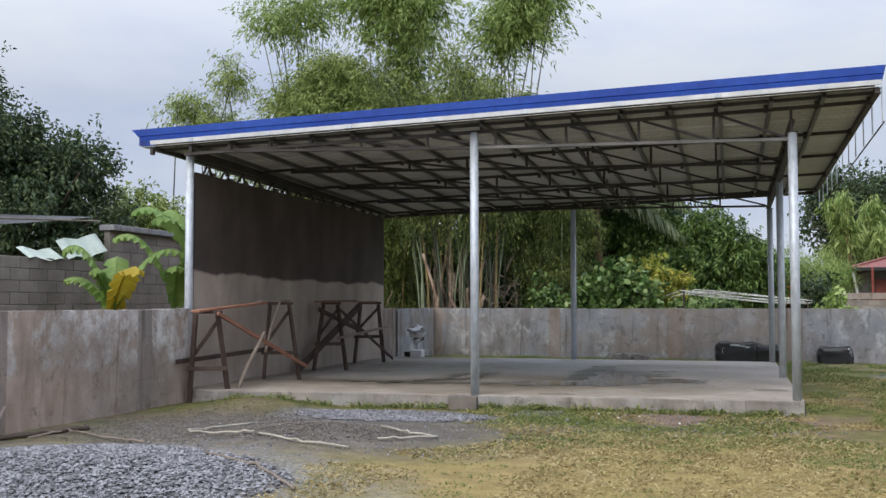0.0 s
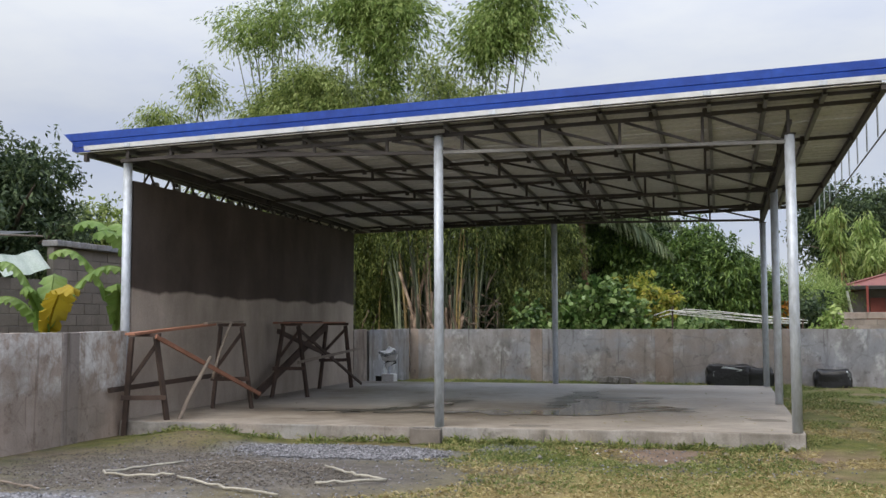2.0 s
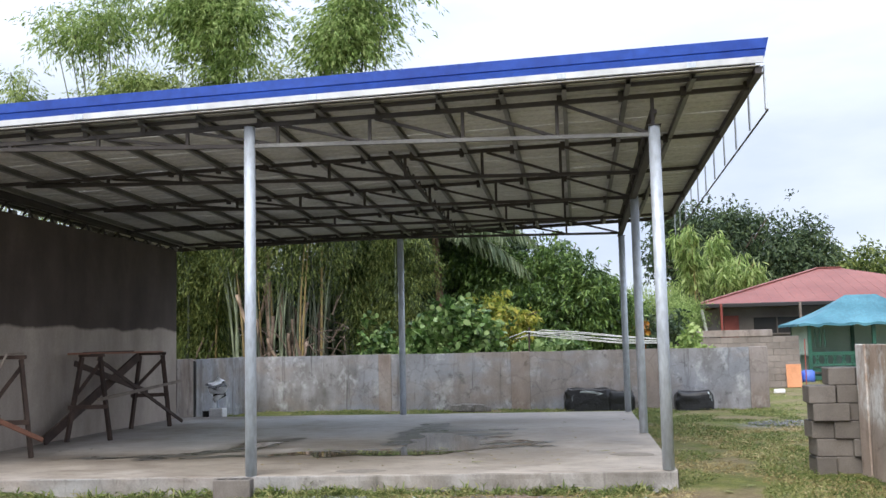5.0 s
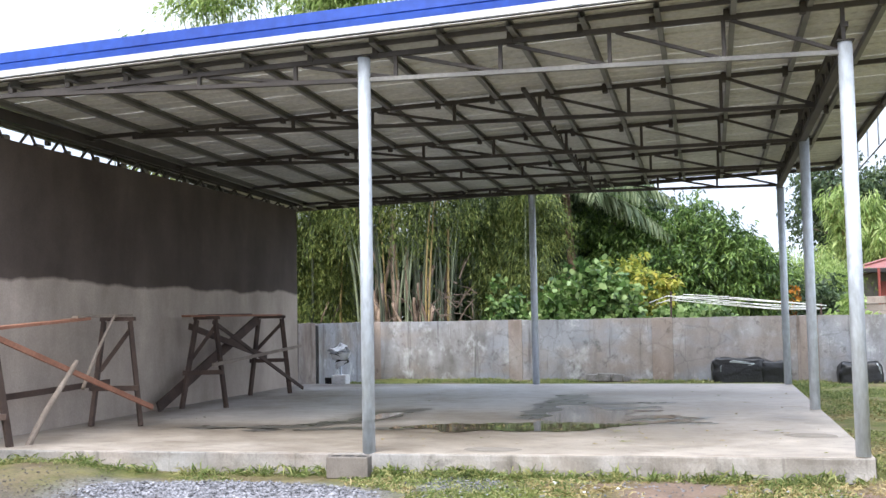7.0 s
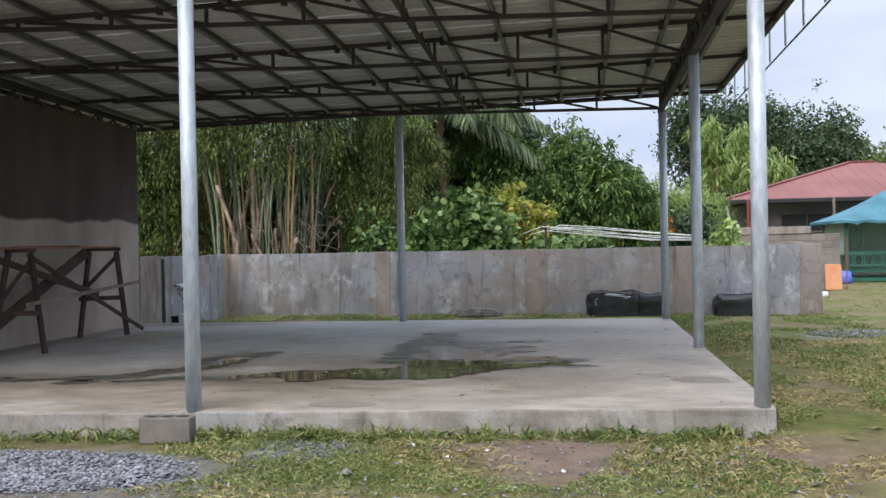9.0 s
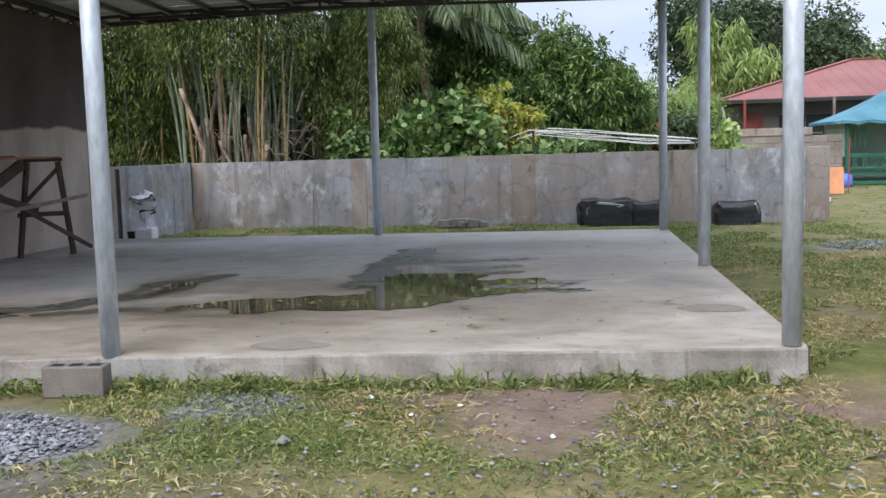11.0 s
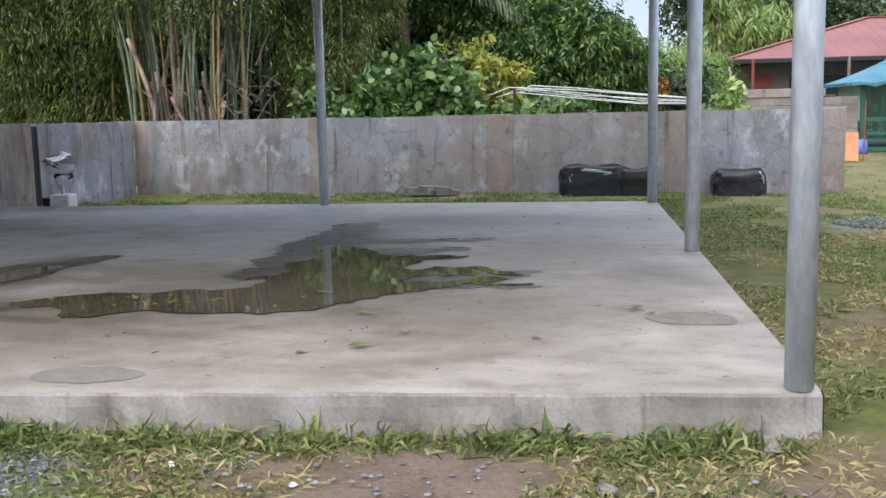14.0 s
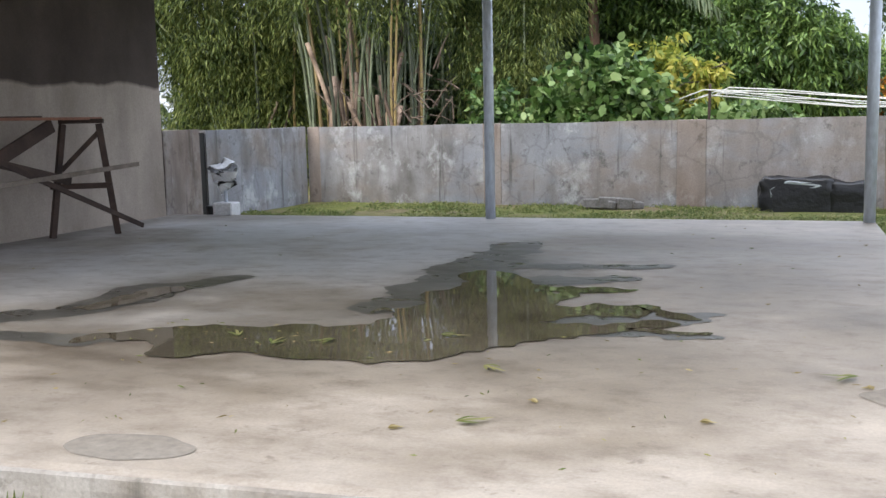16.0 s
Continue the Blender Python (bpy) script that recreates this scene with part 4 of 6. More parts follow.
part("edge_channel", Build().bar((1.025, -0.55, zf(1.0) - 0.075), (1.025, 9.62, zf(1.0) - 0.075 + fall(9.62)), 0.07, 0.074), PRIMER, shed)
part("back_channel", Build().bar((-9.8, 9.64, zf(-9.8) - 0.08 + fall(9.64)), (1.04, 9.64, zf(1.04) - 0.08 + fall(9.64)), 0.05, 0.07), PRIMER, shed)
for k in range(11):
    y = -0.5 + k * 0.97
    part("hanging_strap", Build().box((1.08, y - 0.03, 3.87 + fall(y)), (1.095, y + 0.03, zf(1.08) - 0.02 + fall(y)), 0.003), STEEL, shed, "hanging galvanised strap")
part("strap_rail", Build().bar((1.10, -0.53, 3.862), (1.10, 9.45, 3.862 + fall(9.45)), 0.015, 0.02), PRIMER, shed)

# ---- things on the slab and yard ----
def hollow_block(at, turn=0, label="grey hollow concrete block lying beside slab", size=(0.4, 0.15, 0.2), group=""):
    L, W, H = size
    b = Build().box((-L / 2, -W / 2, 0), (L / 2, W / 2, H), 0.008)
    root = solid("concrete_block", b, BLOCK, label, "concrete block", group)
    root.matrix_world = pose(*at, 0, 0, turn)
    # the block is solid; near-black insets paint the shade of its hollows
    for k in (-1, 0, 1):
        part("cell_shade", Build().box((k * L * 0.31 - 0.045, -W * 0.28, H - 0.03), (k * L * 0.31 + 0.045, W * 0.28, H + 0.001), 0.003), DARK, None).parent = root
    return root


hollow_block((-4.54, -0.56, 0.0), 3, "grey hollow concrete block at foot of middle post")


def trestle(label, frames, at):
    """A rough trestle of leg frames; each frame gives two feet, two tops and the height of its rung."""
    t = thing("trestle", at, label, "trestle", "lumber trestles")
    for fa, fb, ta, tb, zr in frames:
        fa, fb, ta, tb = Vector(fa), Vector(fb), Vector(ta), Vector(tb)
        ka, kb = (zr - fa.z) / (ta.z - fa.z), (zr - fb.z) / (tb.z - fb.z)
        ra, rb = fa.lerp(ta, ka), fb.lerp(tb, kb)
        part("leg", Build().bar(fa, ta, 0.05, 0.07), LUMBER, t)
        part("leg", Build().bar(fb, tb, 0.05, 0.07), LUMBER, t)
        off = Vector((0, -0.045, 0))
        part("rung", Build().bar(ra + off - Vector((0.06, 0, 0)), rb + off + Vector((0.06, 0, 0)), 0.035, 0.065), LUMBER, t)
        part("head", Build().bar(ta - Vector((0.05, 0, -0.03)), tb + Vector((0.07, 0, 0.03)), 0.06, 0.05), LUMBER, t)
        part("brace", Build().bar(ra.lerp(ta, 0.25) - off, tb.lerp(rb, 0.08) - off, 0.03, 0.055), LUMBER, t)
    return t


t1 = trestle("rough lumber trestle with reddish plank beside wall", [
    ((-8.9, -0.62, -0.02), (-8.36, -0.34, -0.02), (-8.80, -0.62, 1.36), (-8.46, -0.55, 1.36), 0.52),
    ((-8.69, 1.52, 0.2), (-8.06, 1.62, 0.2), (-8.74, 1.86, 1.49), (-8.40, 1.92, 1.49), 0.66)], (-8.5, 0.6, 0))
part("board", Build().bar((-8.62, -0.95, 1.405), (-8.52, 1.15, 1.53), 0.16, 0.035), LUMBER_RED, t1, "reddish plank")
part("board", Build().bar((-8.5, 0.9, 1.55), (-8.45, 2.0, 1.57), 0.09, 0.03), LUMBER_PALE, t1, "pale short board")
part("long_brace", Build().bar((-8.42, -0.62, 1.37), (-7.98, 1.75, 0.42), 0.035, 0.06), LUMBER_RED, t1, "reddish diagonal board")
part("side_rail", Build().bar((-8.93, -0.95, 0.64), (-8.72, 1.95, 0.72), 0.035, 0.07), LUMBER, t1)
part("prop", Build().tube([(-8.3, -0.36, -0.02), (-8.26, 0.05, 0.52), (-8.18, 0.5, 1.05)], [0.036, 0.032, 0.028], 8), LUMBER_PALE, t1, "pale round stick")
part("prop", Build().tube([(-8.28, 0.75, 0.72), (-8.4, 1.2, 1.12), (-8.42, 1.6, 1.56)], [0.022, 0.02, 0.018], 8), LUMBER_PALE, t1, "pale round stick")
t2 = trestle("dark lumber trestle with crossed braces beside wall", [
    ((-8.74, 3.82, 0.2), (-8.13, 4.02, 0.2), (-8.66, 4.12, 1.49), (-8.38, 4.16, 1.49), 0.72),
    ((-8.8, 6.2, 0.2), (-8.3, 6.72, 0.2), (-8.74, 6.42, 1.49), (-8.40, 6.62, 1.49), 0.78)], (-8.5, 5.2, 0.2))
part("board", Build().bar((-8.6, 3.7, 1.55), (-8.52, 6.75, 1.55), 0.16, 0.03), LUMBER_RED, t2, "reddish plank")
part("board", Build().bar((-8.75, 4.4, 1.56), (-8.7, 6.0, 1.57), 0.09, 0.03), LUMBER, t2)
part("long_brace", Build().bar((-8.38, 4.1, 1.46), (-8.22, 7.1, 0.26), 0.03, 0.055), LUMBER, t2, "dark diagonal board")
part("long_brace", Build().bar((-8.85, 3.35, 0.26), (-8.62, 6.1, 1.48), 0.04, 0.15), LUMBER, t2)
part("cross_board", Build().bar((-8.2, 3.75, 0.84), (-8.27, 7.15, 1.0), 0.03, 0.05), LUMBER_PALE, t2, "pale horizontal board")
part("cross_board", Build().bar((-8.72, 4.0, 1.4), (-8.5, 6.2, 0.85), 0.03, 0.09), LUMBER, t2)

# box and wrapped bundle by the rear corner
bx = thing("wrapped_tap", (-8.25, 9.12, 0.14), "striped cloth bundle on a stem above a white box", "bundle")
part("box", Build().box((-8.42, 8.99, 0.14), (-8.12, 9.25, 0.37), 0.02), WHITEBAG, bx, "white plastic box")
part("stem", Build().tube([(-8.27, 9.12, 0.36), (-8.28, 9.12, 0.62)], 0.025, 8), STEEL, bx)


def cloth(z0, z1, r0, r1, ph, cx):
    return Build().grid(22, 5, lambda u, v: (cx + (r0 + (r1 - r0) * v) * (1 + 0.22 * math.sin(3 * math.tau * u + ph)) * math.cos(math.tau * u), 9.12 + (r0 + (r1 - r0) * v) * 0.8 * (1 + 0.2 * math.sin(2 * math.tau * u + ph)) * math.sin(math.tau * u), z0 + (z1 - z0) * v + 0.05 * math.cos(math.tau * u + ph)))


for i, (z0, z1, r0, r1, mt) in enumerate(((0.52, 0.62, 0.06, 0.11, WHITEBAG), (0.60, 0.64, 0.13, 0.12, BLACKBAG), (0.63, 0.74, 0.13, 0.17, WHITEBAG), (0.73, 0.76, 0.18, 0.16, BLACKBAG), (0.75, 0.85, 0.15, 0.20, WHITEBAG), (0.84, 0.88, 0.21, 0.16, BLACKBAG), (0.88, 0.95, 0.16, 0.02, WHITEBAG))):
    part("wrap", cloth(z0, z1, r0, r1, i * 0.9, -8.28 + 0.03 * math.sin(i * 2)), mt, bx, "white cloth fold" if mt == WHITEBAG else "black cloth fold", True)
solid("bucket", Build().tube([(-8.55, 9.2, 0.12), (-8.55, 9.2, 0.31), (-8.55, 9.2, 0.312)], [0.07, 0.085, 0.075], 12), BLACKBAG, "small dark pail beside white box", "bucket")


def sack(at, sx, sy, sz, seed, label, pale):
    """A slumped plastic sack, creased, with a few pale strips painted as sheen."""
    def fn(u, v):
        a, t = math.tau * u, math.pi * 0.5 * v
        p = 0.32
        cs = lambda q: math.copysign(abs(q) ** p, q)
        x, y, z = cs(math.cos(a)) * math.cos(t) ** 0.22, cs(math.sin(a)) * math.cos(t) ** 0.22, math.sin(t) ** 0.4
        k = 1 + 0.13 * noise.noise((x * 2.3 + seed, y * 2.3, z * 2.3)) + 0.05 * noise.noise((x * 7, y * 7 + seed, z * 7))
        return (at[0] + x * sx * k, at[1] + y * sy * k, at[2] + z * sz * (k if z > 0.2 else 1))
    root = solid("plastic_sack", Build().grid(40, 14, fn), BLACKBAG, label, "sack", "sacks by the wall", smooth=True)
    # grey strips just off the sack stand for its sheen
    for i, (u0, u1, v0, v1) in enumerate(pale):
        part("sheen_strip", Build().grid(6, 5, lambda u, v: tuple(Vector(at) + (Vector(fn(u0 + (u1 - u0) * u + 0.012 * math.sin(v * 7 + i), v0 + (v1 - v0) * v)) - Vector(at)) * 1.018)), SHEEN, root, "pale strip painted as sheen on plastic", True)
    return root


sack((-0.68, 12.45, -0.02), 0.56, 0.24, 0.50, 1.0, "black plastic sheet heap against boundary wall", [(0.752, 0.762, 0.3, 0.55), (0.69, 0.694, 0.1, 0.4)])
sack((0.02, 12.42, -0.02), 0.3, 0.22, 0.45, 4.0, "black plastic sack beside larger heap", [])
sack((1.64, 12.3, -0.02), 0.42, 0.25, 0.42, 7.0, "black sack with pale painted sheen on grass", [(0.80, 0.815, 0.2, 0.6), (0.845, 0.86, 0.1, 0.45)])


def lump(b, c, r, seed, flat=0.7):
    """A broken stone of eight to twenty facets."""
    rng = random.Random(seed)
    pts = [(0, 0, 1), (1, 0, 0.1), (0.3, 1, 0), (-0.9, 0.6, 0.05), (-0.8, -0.7, 0), (0.4, -1, 0.05), (0, 0, -0.8)]
    pts = [(c[0] + p[0] * r * rng.uniform(0.7, 1.2), c[1] + p[1] * r * rng.uniform(0.7, 1.2), c[2] + p[2] * r * flat * rng.uniform(0.7, 1.2)) for p in pts]
    b.add(pts, [(0, k, k % 5 + 1) for k in range(1, 6)] + [(6, k % 5 + 1, k) for k in range(1, 6)])


for i, (x, y, s) in enumerate(((-3.75, 12.5, 0.13), (-3.5, 12.52, 0.15), (-3.22, 12.46, 0.14), (-3.05, 12.5, 0.1), (-3.4, 12.42, 0.1))):
    b = Build()
    b.box((x - s, y - s * 0.6, 0.0), (x + s, y + s * 0.6, s * 1.25), 0.02, Matrix.Translation((x, y, 0)) @ pose(0, 0, 0, 4 * i - 8, 3 * i, 14 * i) @ Matrix.Translation((-x, -y, 0)))
    solid("broken_block", b, ROCK, "broken grey concrete lump on grass", "rubble", "rubble by back wall")
solid("foam_piece", Build().box((4.5, 18.3, 0.0), (4.8, 18.45, 0.12), 0.03), WHITEBAG, "white foam piece on grass", "foam piece")

# stack of hollow blocks by the end of the right wall
rng = random.Random(5)
for row in range(6):
    xs0 = (1.72, 1.74, 1.70, 1.72, 1.68, 1.92)[row]
    x = xs0
    for k, L in enumerate(((0.22, 0.4), (0.4, 0.22), (0.25, 0.4), (0.4, 0.22), (0.3, 0.3), (0.3, 0.2))[row]):
        if x + L > 2.42:
            L = 2.42 - x
        hollow_block((x + L / 2, 1.26 + rng.uniform(-0.04, 0.03) - (0.05 if (row + k) % 3 == 0 else 0), row * 0.2), rng.uniform(-3, 3), "stacked grey hollow concrete block beside wall end", (L - 0.006, 0.38, 0.196), "stacked hollow blocks")
        x += L

# sand heap's sack edges, sticks, bamboo poles on the ground
def ribbon(pts, w, mat, name, label, cat):
    b = Build()
    p = [Vector((x, y, ground_z(x, y) + 0.012)) for x, y in pts]
    fine = [p[i].lerp(p[i + 1], k / 8) for i in range(len(p) - 1) for k in range(8)] + [p[-1]]
    fine = [q + Vector((0.03 * noise.noise((i * 0.5, 0, 1)), 0.03 * noise.noise((i * 0.5, 4, 1)), 0.02 + 0.02 * noise.noise((i * 0.7, 8, 1)))) for i, q in enumerate(fine)]
    b.tube(fine, [w * (0.5 + 0.5 * abs(noise.noise((i * 0.6, 2, 2))) + 0.1) for i in range(len(fine))], 6)
    return solid(name, b, mat, label, cat, smooth=True)


ribbon([(-6.6, -3.0), (-7.0, -3.9), (-6.5, -4.25), (-5.9, -4.4)], 0.021, SACK, "sack_edge", "pale rolled sack edge under sand heap", "sack edge")
ribbon([(-5.8, -4.5), (-5.2, -4.85), (-4.6, -4.9)], 0.02, SACK, "sack_edge", "pale rolled sack edge on bare earth", "sack edge")
ribbon([(-4.85, -3.2), (-4.4, -3.6), (-4.0, -3.75), (-4.5, -4.3)], 0.021, SACK, "sack_edge", "pale rolled sack edge by sand heap", "sack edge")
ribbon([(-8.35, -5.0), (-8.4, -4.25), (-7.6, -4.7), (-6.7, -5.3)], 0.018, LUMBER_PALE, "bent_stick", "pale bent stick on gravel", "stick")
ribbon([(-5.6, -6.0), (-4.9, -6.35), (-4.2, -7.1)], 0.022, LUMBER_PALE, "bamboo_stick", "pale bamboo stick on gravel edge", "stick")
ribbon([(-8.75, -5.4), (-8.5, -4.55), (-8.3, -4.0)], 0.05, BARK, "dark_branch", "dark mossy branch beside wall", "branch")
solid("leaning_stick", Build().tube([(-8.2, -5.9, 0.05), (-8.75, -4.9, 0.35)], [0.03, 0.025], 8), LUMBER_PALE, "pale stick leaning on boundary wall", "stick")
solid("leaning_stick", Build().tube([(-8.1, -6.1, 0.3), (-8.82, -5.0, 0.75)], [0.025, 0.02], 8), LUMBER_PALE, "pale stick leaning on boundary wall", "stick")

# poles behind the back wall
for i in range(6):
    pts = [(-3.0 + 0.2 * i, 14.5 + 0.05 * i, 1.56 + 0.03 * i), (-2.2 + 0.1 * i, 14.5 + 0.05 * i, 1.76 + (0.09, 0.0, 0.06, 0.03, 0.12, 0.05)[i]), (-0.9, 14.5 + 0.05 * i, 1.62 + (0.15, 0.0, 0.10, 0.03, 0.19, 0.06)[i]), (0.2, 14.5 + 0.05 * i, 1.50 + (0.16, 0.0, 0.06, 0.02, 0.18, 0.10)[i]), (1.3 - 0.1 * (i % 3), 14.5 + 0.04 * i, 1.48 + (0.08, 0.0, 0.05, 0.02, 0.1, 0.06)[i])]
    fine = [Vector(pts[0]).lerp(Vector(pts[1]), 0.5)] + [Vector(p) for p in pts[1:]]
    solid("long_pole", Build().tube(fine, 0.011, 6), PVC, "long pale pole lying over shrubs behind wall", "pole", "bundle of poles", smooth=True)
solid("pole_rest", Build().tube([(-2.15, 14.55, -0.1), (-2.1, 14.55, 1.95)], 0.025, 7), LUMBER, "dark stake holding long poles", "stake")
solid("pole_rest", Build().tube([(1.15, 14.55, -0.1), (1.18, 14.55, 1.62)], 0.025, 7), LUMBER, "dark stake holding long poles", "stake")

# ---- block wall, house and gazebo beyond ----
def block_wall(name, a, b, rows, mat, label, piece=(0.4, 0.2), solid_top=False, thick=0.14):
    """A wall of hollow blocks in running bond on a mortar core."""
    a, b = Vector((*a, 0)), Vector((*b, 0))
    d = b - a
    L = d.length
    m = Matrix.Translation(a) @ d.to_track_quat("X", "Z").to_matrix().to_4x4()
    root = solid(name, Build().box((0, -thick / 2 + 0.012, -0.2), (L, thick / 2 - 0.012, rows * piece[1] - 0.004), 0.004, m), MORTAR, label, "wall", kind="structure")
    full = Build().box((0.005, -thick / 2, 0.005), (piece[0] - 0.005, thick / 2, piece[1] - 0.005), 0.008).mesh("block", mat)
    half = Build().box((0.005, -thick / 2, 0.005), (piece[0] / 2 - 0.005, thick / 2, piece[1] - 0.005), 0.008).mesh("block", mat)
    for r in range(rows):
        x = 0.0
        if r % 2:
            o = part("block", half, mat, root)
            o.matrix_world = m @ Matrix.Translation((0, 0, r * piece[1]))
            x = piece[0] / 2
        while x < L - 0.05:
            me = full if x + piece[0] <= L + 0.02 else half
            if x + piece[0] / 2 > L + 0.02:
                break
            o = part("block", me, mat, root)
            o.matrix_world = m @ Matrix.Translation((x, 0.004 * math.sin(x * 9 + r * 5), r * piece[1]))
            x += piece[0]
    return root


block_wall("wall_block_far", (2.6, 22.0), (6.0, 22.0), 8, BLOCKW, "unplastered hollow-block wall")
solid("wall_block_coping", Build().box((2.58, 21.9, 1.61), (5.2, 22.1, 1.82), 0.01), PILASTER, "pale plastered top course of block wall", "wall", kind="structure")
solid("orange_board", Build().box((5.5, 21.55, 0.0), (5.95, 21.6, 0.72), 0.008, Matrix.Translation((0, 21.6, 0)) @ pose(0, 0, 0, -6) @ Matrix.Translation((0, -21.6, 0))), ORANGE, "orange board leaning on block wall", "board")
solid("red_pole", Build().tube([(6.1, 21.7, 0), (6.12, 21.7, 1.5)], 0.018, 8), REDPAINT, "rusty red pole beside block wall", "pole")
for i, (x, y) in enumerate(((6.5, 25.2), (6.95, 25.3))):
    solid("plastic_drum", Build().tube([(x, y, 0), (x, y, 0.1), (x, y, 0.38), (x, y, 0.42)], [0.2, 0.23, 0.21, 0.12], 14), BLUEPLASTIC, "blue plastic container beside gazebo", "container", "blue containers", smooth=True)

house = thing("house", (10.2, 36.5, 0), "low bare-walled house with faded red hip roof", "house")
part("wall", Build().box((5.0, 32.0, 0), (16.2, 41.5, 2.85), 0.02), HOUSEWALL, house)
rb = Build()
e0, e1, f0, f1, ze, zp = 4.05, 16.8, 31.0, 42.2, 2.98, 4.66
rb.add([(e0, f0, ze), (e1, f0, ze), (e1, f1, ze), (e0, f1, ze), (10.1, 36.6, zp), (11.0, 36.6, zp)], [(0, 1, 5, 4), (1, 2, 5), (2, 3, 4, 5), (3, 0, 4)])
rb.add([(e0, f0, ze - 0.06), (e1, f0, ze - 0.06), (e1, f1, ze - 0.06), (e0, f1, ze - 0.06)], [(0, 3, 2, 1)])
rf = part("roof", rb, ROOF_RED, house, "faded red metal hip roof")
part("gutter", Build().box((e0 - 0.03, f0 - 0.12, ze - 0.17), (e1, f0 + 0.02, ze - 0.01), 0.02), DARK, rf, "dark eave gutter")
part("ridge_cap", Build().bar((10.0, 36.6, zp + 0.02), (11.1, 36.6, zp + 0.02), 0.25, 0.05), ROOF_RED, rf)
part("ridge_cap", Build().bar((e0, f0, ze + 0.02), (10.1, 36.6, zp + 0.03), 0.22, 0.04), ROOF_RED, rf)
for i in range(28):
    x = e0 + 0.3 + i * 0.45
    t = min(1, (x - e0) / (10.1 - e0)) if x < 10.1 else min(1, (e1 - x) / (e1 - 11.0))
    part("rib", Build().bar((x, f0, ze + 0.004), (x, f0 + 5.6 * t, ze + (zp - ze) * t + 0.004), 0.03, 0.006), ROOF_RED, rf)
for x0, x1, z0, z1 in ((6.35, 8.2, 1.75, 2.4), (9.2, 9.7, 1.6, 2.4), (10.6, 12.0, 1.5, 2.4)):
    # no hole in the wall: a near-black panel stands for the unlit room
    wd = part("window", Build().box((x0, 31.96, z0), (x1, 32.01, z1), 0.004), DARK, house, "dark panel standing for shaded window opening")
    part("frame", Build().box((x0 - 0.06, 31.93, z1), (x1 + 0.06, 32.0, z1 + 0.07), 0.006), HOUSEWALL, wd)
    part("sill", Build().box((x0 - 0.06, 31.9, z0 - 0.07), (x1 + 0.06, 32.0, z0), 0.006), HOUSEWALL, wd)
    part("mullion", Build().box(((x0 + x1) / 2 - 0.025, 31.93, z0), ((x0 + x1) / 2 + 0.025, 31.99, z1), 0.004), HOUSEWALL, wd)
part("door", Build().box((5.15, 31.95, 0.1), (5.75, 32.02, 2.5), 0.01), REDPAINT, house, "rusty red door panel")
part("downpipe", Build().tube([(4.15, 31.0, 2.75), (4.45, 31.2, 1.2)], 0.06, 8), PVC, house, "leaning white pipe")
for x in (4.85, 7.9):
    part("veranda_post", Build().tube([(x, 30.4, 0), (x, 30.4, 2.95)], 0.05, 8), REDPAINT if x < 6 else LUMBER_PALE, house)

gz = thing("gazebo", (9.4, 27.8, 0), "green timber gazebo with teal canvas roof", "gazebo")
A0, A1, B0, B1 = 6.87, 12.2, 26.0, 29.6


def gaz_roof(u, v):
    s = v
    x = A0 + (A1 - A0) * u
    cx, cy = 8.95 + 1.1 * u, 27.8
    sag = -0.10 * math.sin(math.pi * s) + 0.03 * math.sin(u * 40) * (1 - s)
    return (x + (cx - x) * s, B0 + (cy - B0) * s, 2.02 + 1.05 * s + sag)


gr_ = Build().grid(24, 8, gaz_roof)
gr_.grid(24, 8, lambda u, v: (gaz_roof(1 - u, v)[0], 2 * 27.8 - gaz_roof(1 - u, v)[1], gaz_roof(1 - u, v)[2]))
gr_.grid(10, 8, lambda u, v: (A0 + (8.95 - A0) * v, B1 + (B0 - B1) * u + (27.8 - (B1 + (B0 - B1) * u)) * v, 2.02 + 1.05 * v - 0.1 * math.sin(math.pi * v)))
gr_.grid(10, 8, lambda u, v: (A1 + (10.05 - A1) * v, B0 + (B1 - B0) * u + (27.8 - (B0 + (B1 - B0) * u)) * v, 2.02 + 1.05 * v - 0.1 * math.sin(math.pi * v)))
gr_.grid(24, 2, lambda u, v: (A0 + (A1 - A0) * u, B0 - 0.01, 2.02 + 0.03 * math.sin(u * 40) - v * (0.09 + 0.03 * math.sin(u * 63))))
gr_.grid(14, 2, lambda u, v: (A0 - 0.01, B1 + (B0 - B1) * u, 2.02 - v * (0.09 + 0.03 * math.sin(u * 37))))
part("roof", gr_, TEAL, gz, "draped teal canvas roof", True)
for x in (7.3, 9.5, 11.8):
    for y in (26.4, 29.2):
        part("post", Build().bar((x, y, 0), (x, y, 2.05), 0.12, 0.12), GREENPAINT, gz)
part("back_screen", Build().box((7.3, 29.22, 0.2), (11.8, 29.28, 2.0), 0.01), PALEGREEN, gz, "pale green back screen")
part("end_screen", Build().box((7.26, 26.4, 0.9), (7.32, 29.2, 2.0), 0.01), PALEGREEN, gz, "pale green end screen")
for z in (0.35, 0.55, 0.92, 0.98):
    part("rail", Build().bar((7.3, 26.38, z), (11.8, 26.38, z), 0.06, 0.06), GREENPAINT, gz)
for i in range(15):
    x = 7.45 + i * 0.3
    part("baluster", Build().bar((x, 26.38, 0.55), (x + 0.15, 26.38, 0.92), 0.03, 0.05), GREENPAINT, gz)
    part("baluster", Build().bar((x + 0.15, 26.38, 0.55), (x, 26.38, 0.92), 0.03, 0.05), GREENPAINT, gz)
